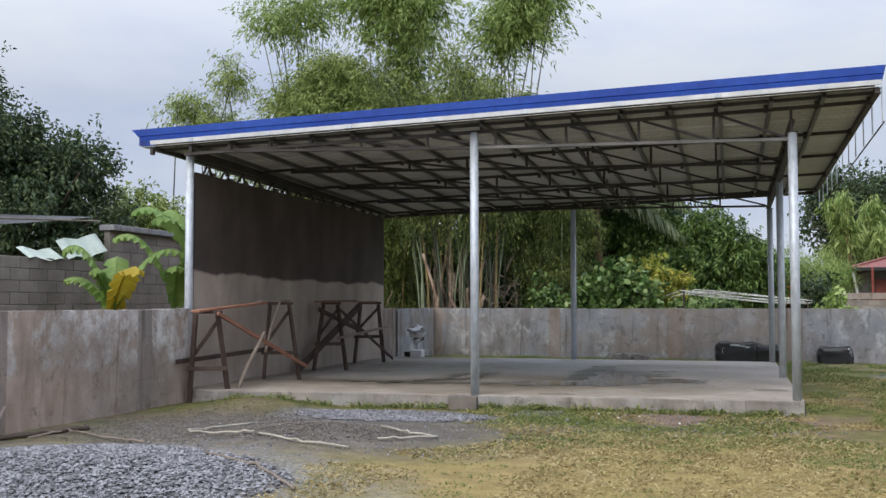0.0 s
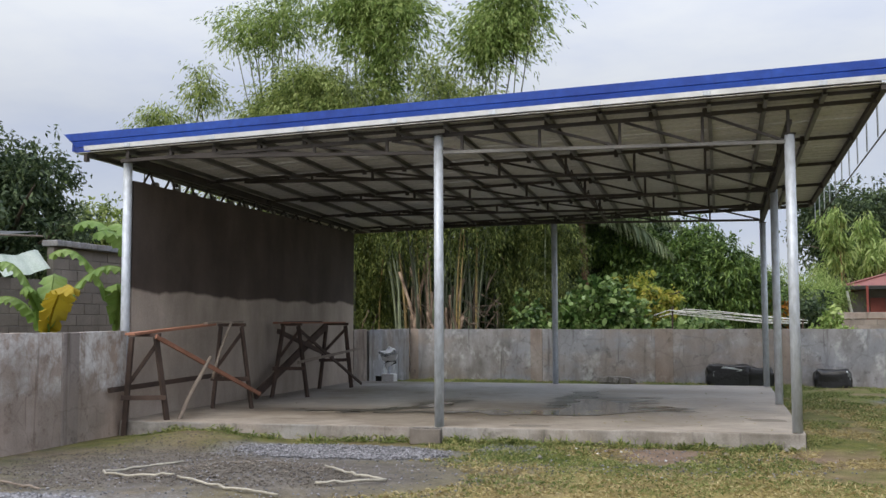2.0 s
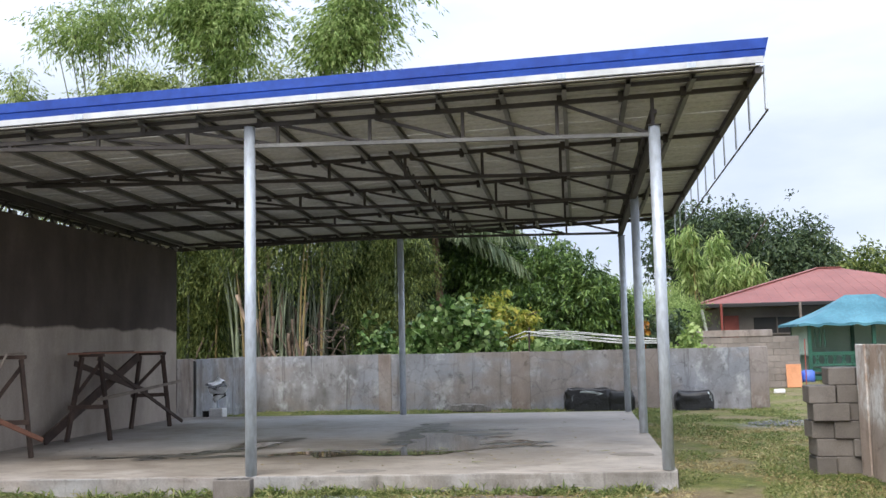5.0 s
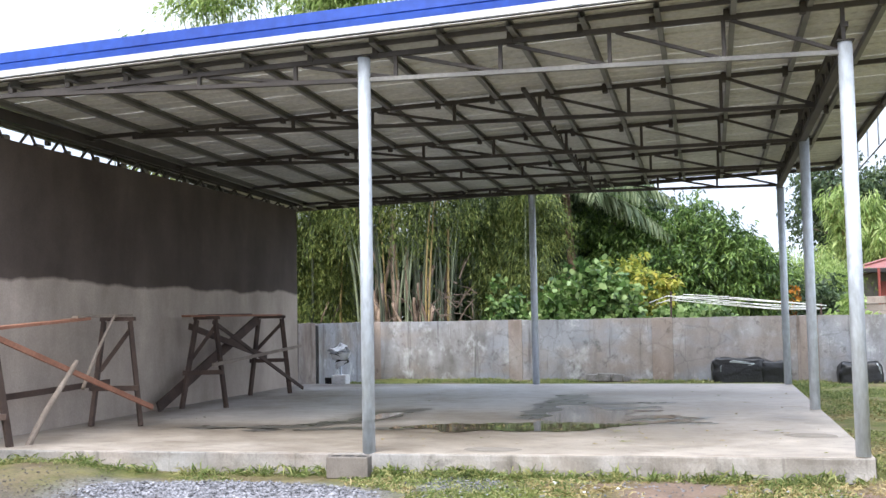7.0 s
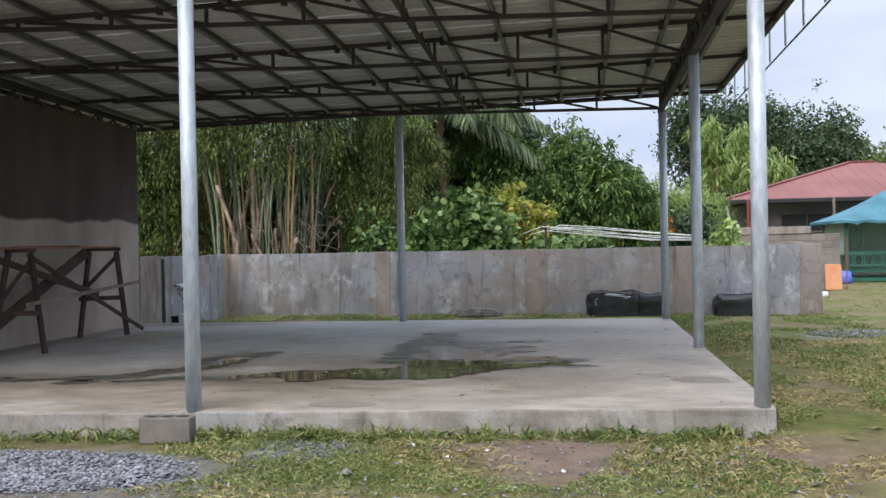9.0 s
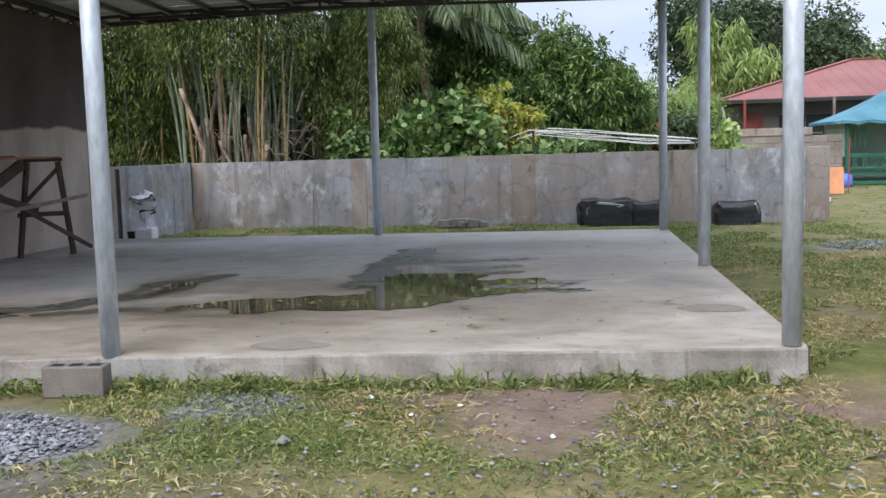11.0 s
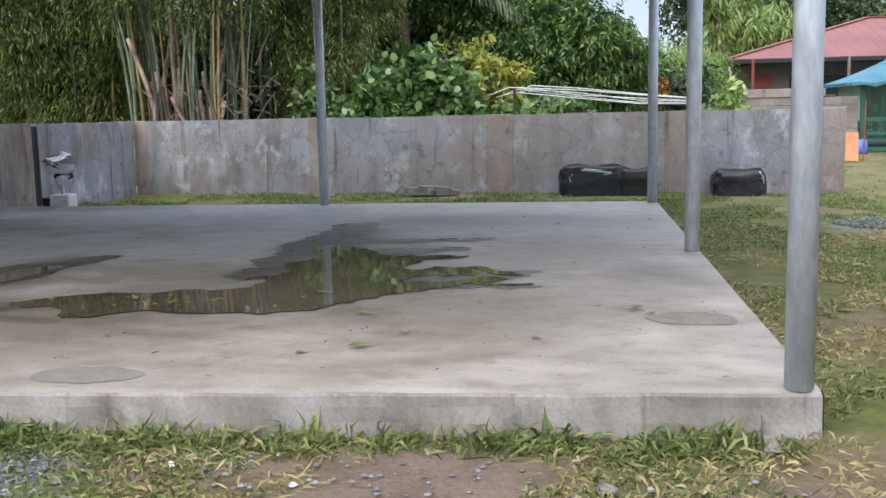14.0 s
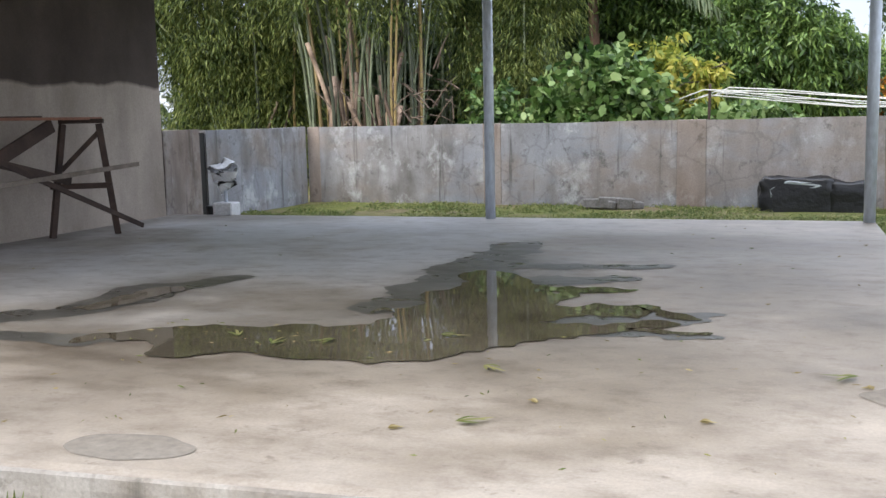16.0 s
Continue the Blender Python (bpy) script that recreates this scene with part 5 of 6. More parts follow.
part("bench", Build().box((7.4, 26.45, 0.38), (11.7, 26.9, 0.44), 0.01), GREENPAINT, gz)
part("platform", Build().box((7.2, 26.3, 0.02), (11.9, 29.3, 0.14), 0.01), GREENPAINT, gz)
for i in range(3):
    part("window_slat", Build().bar((7.5 + 0.16 * i, 26.4, 1.2), (7.5 + 0.16 * i, 26.4, 1.85), 0.05, 0.03), GREENPAINT, gz)

# ---- building and banana plants beyond the front wall ----
block_wall("wall_block_near", (-13.0, -7.0), (-13.0, 3.2), 11, BLOCKW, "stepped grey hollow-block wall behind boundary", (0.5, 0.215))
block_wall("wall_block_tall", (-13.1, 3.3), (-13.1, 9.0), 14, BLOCKW, "tall grey hollow-block wall", (0.5, 0.215))
solid("wall_coping", Build().box((-13.25, 3.25, 3.015), (-12.9, 9.1, 3.13), 0.01), WALL_OLD, "concrete coping on block wall", "wall", kind="structure")
roofb = Build().grid(10, 10, lambda u, v: (-13.4 - 4 * u, -7 + 10.3 * v, 2.95 + 0.35 * v - 0.35 * math.sin(math.pi * v) * (1 - u) + 0.2 * u))
solid("dark_awning", roofb, BLACKBAG, "sagging black awning over block building", "awning", smooth=True)
for y0, y1, z0, z1 in ((0.7, 1.75, 2.40, 2.60), (1.8, 3.1, 2.42, 2.78)):
    solid("tarp_sheet", Build().grid(12, 6, lambda u, v: (-12.9 - 0.30 * v + 0.03 * math.sin(u * 17), y0 + (y1 - y0) * u, z0 - 0.06 + 0.2 * u * (y0 > 1) + (z1 - z0) * v + 0.03 * math.sin(u * 9))), TARPGREEN, "pale green tarpaulin sheet on block wall", "tarpaulin", smooth=True)
solid("awning_rail", Build().tube([(-13.2, -7, 2.9), (-13.2, -1, 2.95), (-13.2, 3.2, 3.2)], 0.018, 7), LUMBER_PALE, "thin pale rail along awning edge", "rail")


def banana(at, fronds, label):
    root = thing("banana_plant", at, label, "banana plant")
    x, y, z = at
    part("stem", Build().tube([(x, y, -0.05), (x + 0.03, y, z + 0.6), (x, y, z + 1.3)], [0.11, 0.09, 0.06], 10), CULM_GREEN, root, smooth=True)
    for az, up, L, W, yel in fronds:
        ca, sa = math.cos(radians(az)), math.sin(radians(az))
        wd = Vector((ca, sa, 0))
        sd = Vector((-sa, ca, 0))

        def fn(u, v, L=L, W=W, up=up, wd=wd, sd=sd):
            r = L * u
            h = up * u * 1.25 - up * 0.8 * u * u + 0.05
            w = W * (math.sin(math.pi * min(1, 0.06 + u * 0.94)) ** 0.55) * (v - 0.5) * (1 - 0.45 * max(0, math.sin(u * 47 + az + (2 if v > 0.5 else 0))) ** 6)
            tear = 0.07 * math.sin(u * 60 + az) * abs(v - 0.5)
            p = Vector((x, y, z + 1.35)) + wd * r + sd * w + Vector((0, 0, h - abs(v - 0.5) * W * 0.45 + tear))
            return tuple(p)
        me = Build().grid(60, 6, fn)
        fr = part("frond", me, L_BANANA_Y if yel else L_BANANA, root, "yellowing banana leaf" if yel else "", True)
        part("midrib", Build().tube([Vector(fn(k / 8, 0.5)) + Vector((0, 0, 0.004)) for k in range(9)], [0.025 - 0.0026 * k for k in range(9)], 5), L_BANANA_Y if yel else L_BANANA, fr)
    return root


banana((-11.1, 0.6, 0), [(205, 2.3, 0.85, 0.5, False), (250, 1.5, 0.45, 0.45, False), (325, 1.5, 1.15, 0.5, True), (30, 2.2, 1.2, 0.45, False), (120, 2.0, 1.1, 0.45, False), (180, 1.2, 1.0, 0.4, False)], "banana plant with torn leaves, one yellowing")
banana((-10.4, 1.5, 0.1), [(200, 2.6, 1.15, 0.42, False), (300, 1.4, 0.8, 0.42, False), (350, 2.6, 0.6, 0.45, False), (90, 2.4, 1.2, 0.45, False)], "taller banana plant behind boundary wall")
banana((-10.5, 2.6, 0.5), [(195, 3.0, 1.4, 0.5, False), (250, 2.5, 1.2, 0.5, False), (160, 3.0, 1.3, 0.5, False), (300, 2.8, 0.8, 0.45, False)], "tall banana plant beside shed wall")

# ---- trees ----
def bamboo(at, culms, height, lean, leaves, leaf, label, seed, mat, spread_r=1.2, plume=1.0, dry=6, low=0.35, thick=1.0):
    """A bamboo clump: jointed culms that arch outwards, with drooping leaf sprays."""
    rng = np.random.default_rng(seed)
    root = thing("bamboo_clump", at, label, "bamboo")
    P, D = [], []
    for i in range(culms):
        a = rng.random() * math.tau
        r0 = spread_r * math.sqrt(rng.random())
        x0, y0 = at[0] + r0 * math.cos(a), at[1] + 0.6 * r0 * math.sin(a)
        ln = lean * (0.25 + 0.9 * rng.random())
        H = height * (0.65 + 0.4 * rng.random())
        isdry = i < dry
        if isdry:
            q = rng.uniform(0.2, 0.5)
            H *= q
            ln *= 0.95 * q * q
        a += rng.normal() * 0.7
        bend = rng.normal() * 0.08
        pts = []
        for k in range(9):
            t = k / 8
            pts.append(Vector((x0 + math.cos(a) * ln * t ** 2.1 * (0.8 if isdry else 1) + bend * math.sin(5 * t), y0 + math.sin(a) * ln * 0.7 * t ** 2.1 + bend * math.sin(3 * t), at[2] + H * (t - 0.13 * t ** 4) + (-0.05 if k == 0 else 0))))
        rad = (0.055 if isdry and i % 3 == 0 else 0.04) * (0.5 + 0.8 * rng.random()) * thick
        b = Build().tube(pts, [rad * (1 - 0.75 * k / 8) if not isdry else rad for k in range(9)], 7)
        for k in range(1, 8):
            b.tube([pts[k] - Vector((0, 0, 0.012)), pts[k] + Vector((0, 0, 0.012))], rad * (1 - 0.75 * k / 8) * 1.18 if not isdry else rad * 1.15, 7)
        part("culm", b, CULM_DRY if isdry else CULM_YELLOW if rng.random() < 0.22 else CULM_GREEN, root, "dry cut culm" if isdry else "", True)
        if isdry:
            continue
        nb = 34
        for j in range(nb):
            t = low + (1 - low) * rng.random() ** 0.8
            k = min(7, int(t * 8))
            c = pts[k].lerp(pts[k + 1], t * 8 - k)
            az = rng.random() * math.tau
            R = plume * (0.25 + 0.8 * rng.random()) * (1.25 - 0.6 * t)
            o = Vector((math.cos(az) * R, math.sin(az) * R, -0.35 * R * rng.random()))
            m = max(4, int(leaves / (culms - dry) / nb))
            s = rng.random((m, 1)) ** 0.7
            q = np.array(c) + s * np.array(o) + rng.normal(size=(m, 3)) * np.array((0.13, 0.13, 0.17)) * plume
            q[:, 2] -= (s[:, 0] ** 2) * R * 0.5
            P.append(q)
            D.append(np.tile(np.array((math.cos(az) * 0.5, math.sin(az) * 0.5, -0.9)), (m, 1)) + rng.normal(size=(m, 3)) * 0.4)
    p, d = np.vstack(P), np.vstack(D)
    L = leaf * (0.6 + 0.8 * rng.random(len(p)))
    part("leaves", leaf_mesh("leaves", mat, p, d, L, L * 0.11, seed=seed), mat, root)
    return root


def bamboo_mass(at, blobs, count, leaf, mat, label, seed, spread=0.3, per=16, culm_r=0.05, shell=0.2):
    """Tall bamboo whose arching culms carry drooping leaf masses."""
    rng = np.random.default_rng(seed)
    root = thing("bamboo_clump", at, label, "bamboo")
    for q in blobs:
        for j in range(3):
            e = Vector(q[:3]) + Vector((rng.normal() * q[3] * 0.4, rng.normal() * q[4] * 0.4, q[5] * rng.uniform(0.3, 1.1)))
            s0 = Vector(at) + Vector((rng.normal() * 0.7, rng.normal() * 0.4, 0))
            pts = [Vector((s0.x + (e.x - s0.x) * t ** 1.8, s0.y + (e.y - s0.y) * t ** 1.8, s0.z + (e.z - s0.z) * t)) for t in np.linspace(0, 1, 9)]
            part("culm", Build().tube(pts, [culm_r * (1 - 0.09 * k) for k in range(9)], 6), CULM_GREEN, root, smooth=True)
    c, out = crown_points(blobs, count // per, 0.12, 1, seed, shell, 18, 0.85)
    # each spray is a short drooping arc with leaves along it
    az = rng.uniform(0, 6.283, len(c))
    arc = np.stack([np.cos(az), np.sin(az), np.full(len(c), 0.15)], 1) + out * 0.6
    s = rng.random((len(c), per)) * (0.7 + rng.random((len(c), 1)))
    p = c[:, None, :] + arc[:, None, :] * s[:, :, None] * spread * 1.7
    p[:, :, 2] -= 0.75 * spread * s * s
    p = (p + rng.normal(size=p.shape) * 0.07).reshape(-1, 3)
    w = (arc[:, None, :] * 0.7 + rng.normal(size=(len(c), per, 3)) * 0.4).reshape(-1, 3)
    w[:, 2] -= 0.8
    L = leaf * (0.6 + 0.8 * rng.random(len(p)))
    part("leaves", leaf_mesh("leaves", mat, p, w, L, L * 0.13, seed=seed), mat, root)
    return root


bamboo((-9.2, 16.4, 0), 66, 10.0, 2.5, 52000, 0.115, "tall bamboo clump with dry cut culms behind wall", 3, L_BAMBOO_SHADE, 1.35, 1.05, 28, 0.46)
bamboo((-12.6, 17.6, 0), 20, 8.0, 2.4, 130000, 0.115, "leaning bamboo clump with dense drooping leaves", 4, L_BAMBOO_SHADE, 1.3, 1.2, 2, 0.10)
bamboo((-6.6, 17.6, 0), 12, 6.4, 1.3, 70000, 0.11, "short bamboo clump with hanging leaves", 8, L_BAMBOO_SHADE, 0.8, 0.95, 2, 0.12)
bamboo((2.2, 31.0, 0), 20, 4.4, 1.3, 42000, 0.13, "light green young bamboo clump", 11, L_BAMBOO_LT, 1.4, 1.15, 0, 0.1, 0.6)
bamboo((5.6, 38.5, 0), 26, 7.6, 1.6, 6000, 0.36, "thin pale bamboo stems beside house", 12, L_BAMBOO_LT, 1.8, 0.8, 8, 0.6)
bamboo_mass((-14.5, 20.5, 0), [(-16.3, 20.3, 8.9, 1.5, 1.0, 1.3), (-14.6, 20.2, 9.3, 1.6, 1.0, 1.4), (-12.7, 20.2, 8.6, 1.5, 1.0, 1.4), (-10.9, 20.3, 7.9, 1.2, 1.0, 1.3), (-15.0, 20, 7.0, 2.6, 1.0, 1.2), (-17.6, 20.5, 7.4, 0.9, 0.8, 0.9)], 100000, 0.17, L_BAMBOO, "dense bamboo clump with rounded drooping mass", 13, 0.38, per=14, shell=0.1)
bamboo_mass((-12.6, 21.0, 0), [(-12.9, 20.8, 11.2, 1.2, 0.9, 1.1), (-11.9, 20.8, 12.4, 1.4, 0.9, 1.2), (-13.6, 20.8, 12.9, 1.3, 0.9, 1.3), (-12.7, 20.8, 14.0, 1.3, 0.9, 1.3)], 24000, 0.19, L_BAMBOO_LT, "very tall bamboo with pale green plumes", 14, 0.42, per=14, shell=0.0)
bamboo_mass((-16.6, 21.0, 0), [(-16.9, 20.7, 12.3, 0.8, 0.6, 1.1), (-16.0, 20.7, 13.0, 0.7, 0.6, 0.9), (-17.9, 20.7, 12.7, 0.7, 0.6, 0.8)], 6500, 0.18, L_BAMBOO_LT, "tall bamboo with thin feathery top", 15, 0.4, per=12, shell=0.0)
bamboo_mass((-9.0, 20.4, 0), [(-8.5, 20.5, 11.3, 1.0, 0.8, 0.9), (-7.8, 20.5, 12.2, 1.2, 0.8, 1.1), (-7.0, 20.5, 13.1, 1.1, 0.8, 1.0)], 18000, 0.18, L_BAMBOO_LT, "slender arching bamboo with a leafy tip", 16, 0.4, per=14, shell=0.0)
bamboo_mass((-9.6, 20.2, 0), [(-8.9, 20.3, 8.6, 1.1, 0.7, 0.8), (-9.9, 20.3, 9.8, 1.1, 0.7, 1.0)], 6500, 0.17, L_BAMBOO, "thin bamboo with sparse hanging sprays", 18, 0.42, per=12, shell=0.0)
bamboo_mass((-20.0, 20.5, 0), [(-19.4, 20.5, 10.4, 0.6, 0.5, 0.8), (-21.4, 20.5, 9.0, 0.7, 0.6, 0.8), (-20.2, 20.5, 8.6, 0.6, 0.5, 0.7)], 6500, 0.17, L_BAMBOO, "sparse far bamboo with thin tops", 17, 0.3, per=8, shell=0.05)

twr = random.Random(77)
tw_b = Build()
for k in range(70):
    x, y = twr.uniform(-9.6, -7.2), twr.uniform(15.6, 16.8)
    z = twr.uniform(0.9, 2.6) if x > -8.4 else twr.uniform(0.9, 1.9)
    dx, dz = twr.uniform(-0.6, 0.6), twr.uniform(-0.2, 0.7)
    tw_b.tube([(x, y, z), (x + dx * 0.5, y, z + dz * 0.5 + 0.05), (x + dx, y, z + dz)], [0.018, 0.013, 0.006], 5)
solid("dry_twigs", tw_b, CULM_DRY, "tangle of dry bamboo twigs and stumps", "twigs", kind="stuff")

tree("mango_tree", (-1.2, 22.5, 0), [(-2.0, 22.4, 3.5, 1.5, 1.5, 1.6), (-0.1, 22.6, 2.3, 1.0, 1.3, 1.2), (-3.0, 22.8, 2.9, 1.3, 1.5, 1.6), (-0.6, 23.0, 1.7, 1.5, 1.5, 1.0), (-2.2, 21.8, 1.9, 1.3, 1.2, 1.1), (-0.9, 22.3, 3.2, 0.9, 1.0, 0.9), (-3.9, 22.6, 3.9, 1.0, 1.0, 1.0)], 90000, 0.19, L_MANGO, "dense dark green mango tree behind wall", seed=21, trunk=0.3, spread=0.2, droop=0.75, wide=0.15, per=16)
tree("broadleaf_tree", (-6.3, 24.5, 0), [(-6.3, 24.5, 4.6, 2.2, 1.8, 2.2), (-4.4, 24.5, 4.2, 1.8, 1.6, 2.0), (-8.2, 24.0, 3.6, 2.0, 1.6, 2.2), (-5.5, 24, 2.2, 2.6, 1.5, 1.5)], 46000, 0.20, L_DARK, "dark leafy tree filling gap behind bamboo", seed=22, spread=0.3)
tree("broadleaf_tree", (-12.5, 24.5, 0), [(-12.5, 24.5, 3.6, 3.0, 2.0, 2.4), (-15.5, 24.5, 3.2, 2.4, 2.0, 2.2), (-9.8, 25, 3.0, 2.2, 2.0, 2.2)], 30000, 0.24, L_DARK, "dark tree in shade behind bamboo", seed=23, spread=0.32)
tree("understorey_shrub", (-6.2, 15.6, 0), [(-6.3, 15.6, 1.4, 0.7, 0.6, 0.9), (-5.9, 15.9, 0.9, 0.8, 0.6, 0.8)], 4200, 0.16, L_SHRUB, "leafy green shrub by bamboo", "shrub", seed=24, trunk=0.05, spread=0.14, wide=0.3)
tree("broad_leaf_shrub", (-4.2, 15.0, 0), [(-4.9, 15.0, 1.5, 0.75, 0.5, 0.65), (-3.9, 15.0, 1.75, 0.75, 0.5, 0.7), (-3.2, 15.0, 1.4, 0.6, 0.5, 0.6), (-4.2, 14.8, 1.1, 1.3, 0.5, 0.6)], 6500, 0.18, L_SHRUB, "bright shrub with broad leaves over wall", "shrub", seed=25, trunk=0.06, spread=0.14, wide=0.36, per=7, droop=0.05)
tree("yellow_shrub", (-3.0, 18.2, 0), [(-3.2, 18.2, 2.45, 0.55, 0.5, 0.6), (-2.6, 18.2, 2.0, 0.55, 0.5, 0.55), (-3.5, 18.2, 1.8, 0.5, 0.5, 0.6)], 3600, 0.20, L_YELLOW, "yellow-green shrub among dark foliage", "shrub", seed=26, trunk=0.06, spread=0.15, wide=0.2)
tree("green_shrub", (-4.4, 18.6, 0), [(-4.4, 18.6, 2.1, 0.8, 0.6, 0.8), (-5.3, 18.4, 1.7, 0.7, 0.6, 0.8)], 4000, 0.20, L_SHRUB, "leafy green shrub under palm", "shrub", seed=27, trunk=0.06, spread=0.16, wide=0.3)
tree("low_shrub", (-2.0, 15.0, 0), [(-2.2, 15.2, 1.25, 0.7, 0.4, 0.35), (-1.2, 15.3, 1.2, 0.6, 0.4, 0.3)], 2200, 0.16, L_SHRUB, "low green shrub under long poles", "shrub", seed=28, trunk=0.04, spread=0.12, wide=0.3)
tree("round_shrub", (2.0, 16.2, 0), [(2.0, 16.2, 1.35, 0.42, 0.4, 0.5), (2.15, 16.2, 1.0, 0.45, 0.4, 0.5)], 2200, 0.15, L_BAMBOO_LT, "small bright green shrub over wall", "shrub", seed=29, trunk=0.04, spread=0.1, wide=0.3)
tree("dark_thicket", (0.4, 25.5, 0), [(0.3, 25.5, 1.6, 1.5, 1.0, 1.3), (2.2, 26.0, 1.4, 1.2, 1.0, 1.0), (-2.5, 25.5, 1.6, 2.0, 1.0, 1.4)], 18000, 0.2, L_DARK, "dark thicket below mango tree", "shrub", seed=30, trunk=0.1, spread=0.25)
tree("large_tree", (9.0, 48.0, 0), [(8.2, 48, 6.6, 3.2, 2.5, 2.7), (11.0, 48, 5.8, 2.6, 2.2, 2.4), (5.8, 48.5, 6.0, 2.0, 2.0, 2.4), (8.8, 47, 4.2, 4.6, 2.2, 2.2), (4.6, 47, 8.4, 0.9, 0.9, 0.5)], 56000, 0.26, L_DARK, "large rounded tree behind red roofed house", seed=31, trunk=0.45, spread=0.42)
tree("far_tree", (18, 58, 0), [(15.5, 57, 5.0, 3.5, 2, 2.6), (20, 58, 5.2, 4, 2, 2.6), (25, 58, 4.6, 4, 2, 2.4), (30, 58, 5, 4, 2, 2.6)], 36000, 0.34, L_BAMBOO_SHADE, "far light green tree line", seed=32, trunk=0.3, spread=0.5)
tree("dark_round_tree", (-19.8, 9.5, 0), [(-20.8, 9.5, 5.6, 1.7, 2.0, 1.7), (-19.0, 10.0, 4.6, 1.3, 1.6, 1.5), (-22.6, 9.5, 5.6, 2.4, 2.0, 2.2), (-18.2, 10.2, 3.5, 1.2, 1.5, 1.2), (-20.2, 9, 3.4, 2.6, 1.8, 1.5)], 60000, 0.16, L_DARK, "big dark green tree behind block building", seed=33, trunk=0.35, spread=0.27)
tree("scrubby_tree", (-19.3, 14.5, 0), [(-19.5, 14.5, 4.0, 1.3, 1.2, 1.2), (-17.8, 15, 3.6, 1.2, 1.2, 1.2), (-16.5, 15.5, 3.8, 1.0, 1.0, 1.2)], 16000, 0.16, L_BAMBOO, "scrubby olive-green tree behind block building", seed=34, spread=0.22, trunk=0.12)
tree("sapling", (-14.2, -1.7, 0), [(-14.6, -1.9, 3.4, 0.6, 0.5, 0.5), (-14.2, -2.0, 2.5, 0.5, 0.5, 0.45), (-14.8, -1.6, 4.3, 0.5, 0.5, 0.35)], 1500, 0.30, L_BANANA, "young sapling with large yellow-green leaves", seed=35, trunk=0.05, spread=0.18, wide=0.25)
tree("distant_wood", (0, 75, 0), [(x, 75 + (x % 7), 2.6, 5, 2, 3.0) for x in range(-60, 46, 7)], 26000, 0.7, L_DARK, "far dark belt of trees", "trees", seed=36, trunk=0.2, spread=0.6)

tree("orange_shrub", (1.1, 24.5, 0), [(0.95, 24.5, 2.05, 0.28, 0.25, 0.3), (1.25, 24.5, 1.75, 0.3, 0.25, 0.3)], 700, 0.16, L_ORANGE, "orange-leaved shrub beside mango tree", "shrub", seed=61, trunk=0.03, spread=0.1, wide=0.3)

# coconut palms
def coconut(at, top, count, seed, label, size=1.0):
    palm = thing("coconut_palm", at, label, "palm tree")
    x, y, z = top
    part("trunk", Build().tube([(at[0], at[1], -0.1), (at[0] + 0.05, at[1], z * 0.5), top], [0.17, 0.13, 0.11], 10), PALMBARK, palm, smooth=True)
    prng = np.random.default_rng(seed)
    for i in range(count):
        az = i * 2.4
        L = (3.3 + prng.random() * 0.7) * size
        up = [1.6, 0.6, 2.6, 0.1, 3.4][i % 5] * size
        pts = [Vector((x + math.cos(az) * L * 0.85 * t, y + math.sin(az) * L * 0.85 * t, z + up * t * 1.4 - (up * 0.7 + 1.7 * size) * t * t)) for t in np.linspace(0, 1, 10)]
        b = Build().tube(pts, [0.035 - 0.003 * k for k in range(10)], 5)
        P, D = [], []
        for k in range(90):
            t = 0.12 + 0.88 * k / 89
            j = min(8, int(t * 9))
            c = pts[j].lerp(pts[j + 1], t * 9 - j)
            tan = (pts[j + 1] - pts[j]).normalized()
            sd = tan.cross(Vector((0, 0, 1))).normalized()
            for s in (-1, 1):
                P.append(c)
                D.append(sd * s * 0.55 + tan * 0.45 + Vector((0, 0, -0.65)))
        P, D = np.array(P), np.array(D) + prng.normal(size=(len(D), 3)) * 0.07
        Ls = (0.75 * np.repeat(np.sin(np.linspace(0.5, 2.9, 90)), 2) + 0.15) * size
        fr = part("frond", leaf_mesh("frond", L_PALM, P, D, Ls, Ls * 0.045, seed=i), L_PALM, palm)
        part("frond_rib", b, L_PALM, fr)
    return palm


coconut((-5.4, 22.0, 0), (-5.5, 22.0, 5.4), 17, 41, "coconut palm with drooping grey-green fronds")
coconut((-8.0, 30.0, 0), (-8.0, 30.0, 9.9), 15, 42, "taller coconut palm far behind bamboo", 0.8)

# ---- gravel, grass and litter ----
def scatter_stones(name, label, count, cx, cy, rx, ry, size, seed, mat=None, cat="gravel"):
    rng = random.Random(seed)
    b = Build()
    for i in range(count):
        a, r = rng.random() * math.tau, math.sqrt(rng.random()) * (0.75 + 0.25 * math.sin(3 * rng.random()))
        x, y = cx + rx * r * math.cos(a), cy + ry * r * math.sin(a)
        if x < -8.8:
            continue
        s = size * rng.uniform(0.5, 1.3)
        lump(b, (x, y, ground_z(x, y) + s * 0.2 + 0.02 * rng.random()), s, seed * 99999 + i)
    return solid(name, b, mat or GRAVEL, label, cat, kind="stuff")


scatter_stones("gravel_heap", "heap of blue-grey crushed gravel", 15000, -6.5, -7.15, 2.2, 1.6, 0.019, 1)
scatter_stones("gravel_spread", "crushed gravel spread before slab", 6500, -5.3, -1.6, 1.4, 0.65, 0.016, 2)
scatter_stones("gravel_spread", "thin scatter of gravel and pebbles on earth", 1100, -5.6, -3.6, 2.6, 2.0, 0.013, 3)
scatter_stones("gravel_spread", "small patch of pale gravel", 350, -3.4, -0.75, 0.36, 0.28, 0.009, 4)
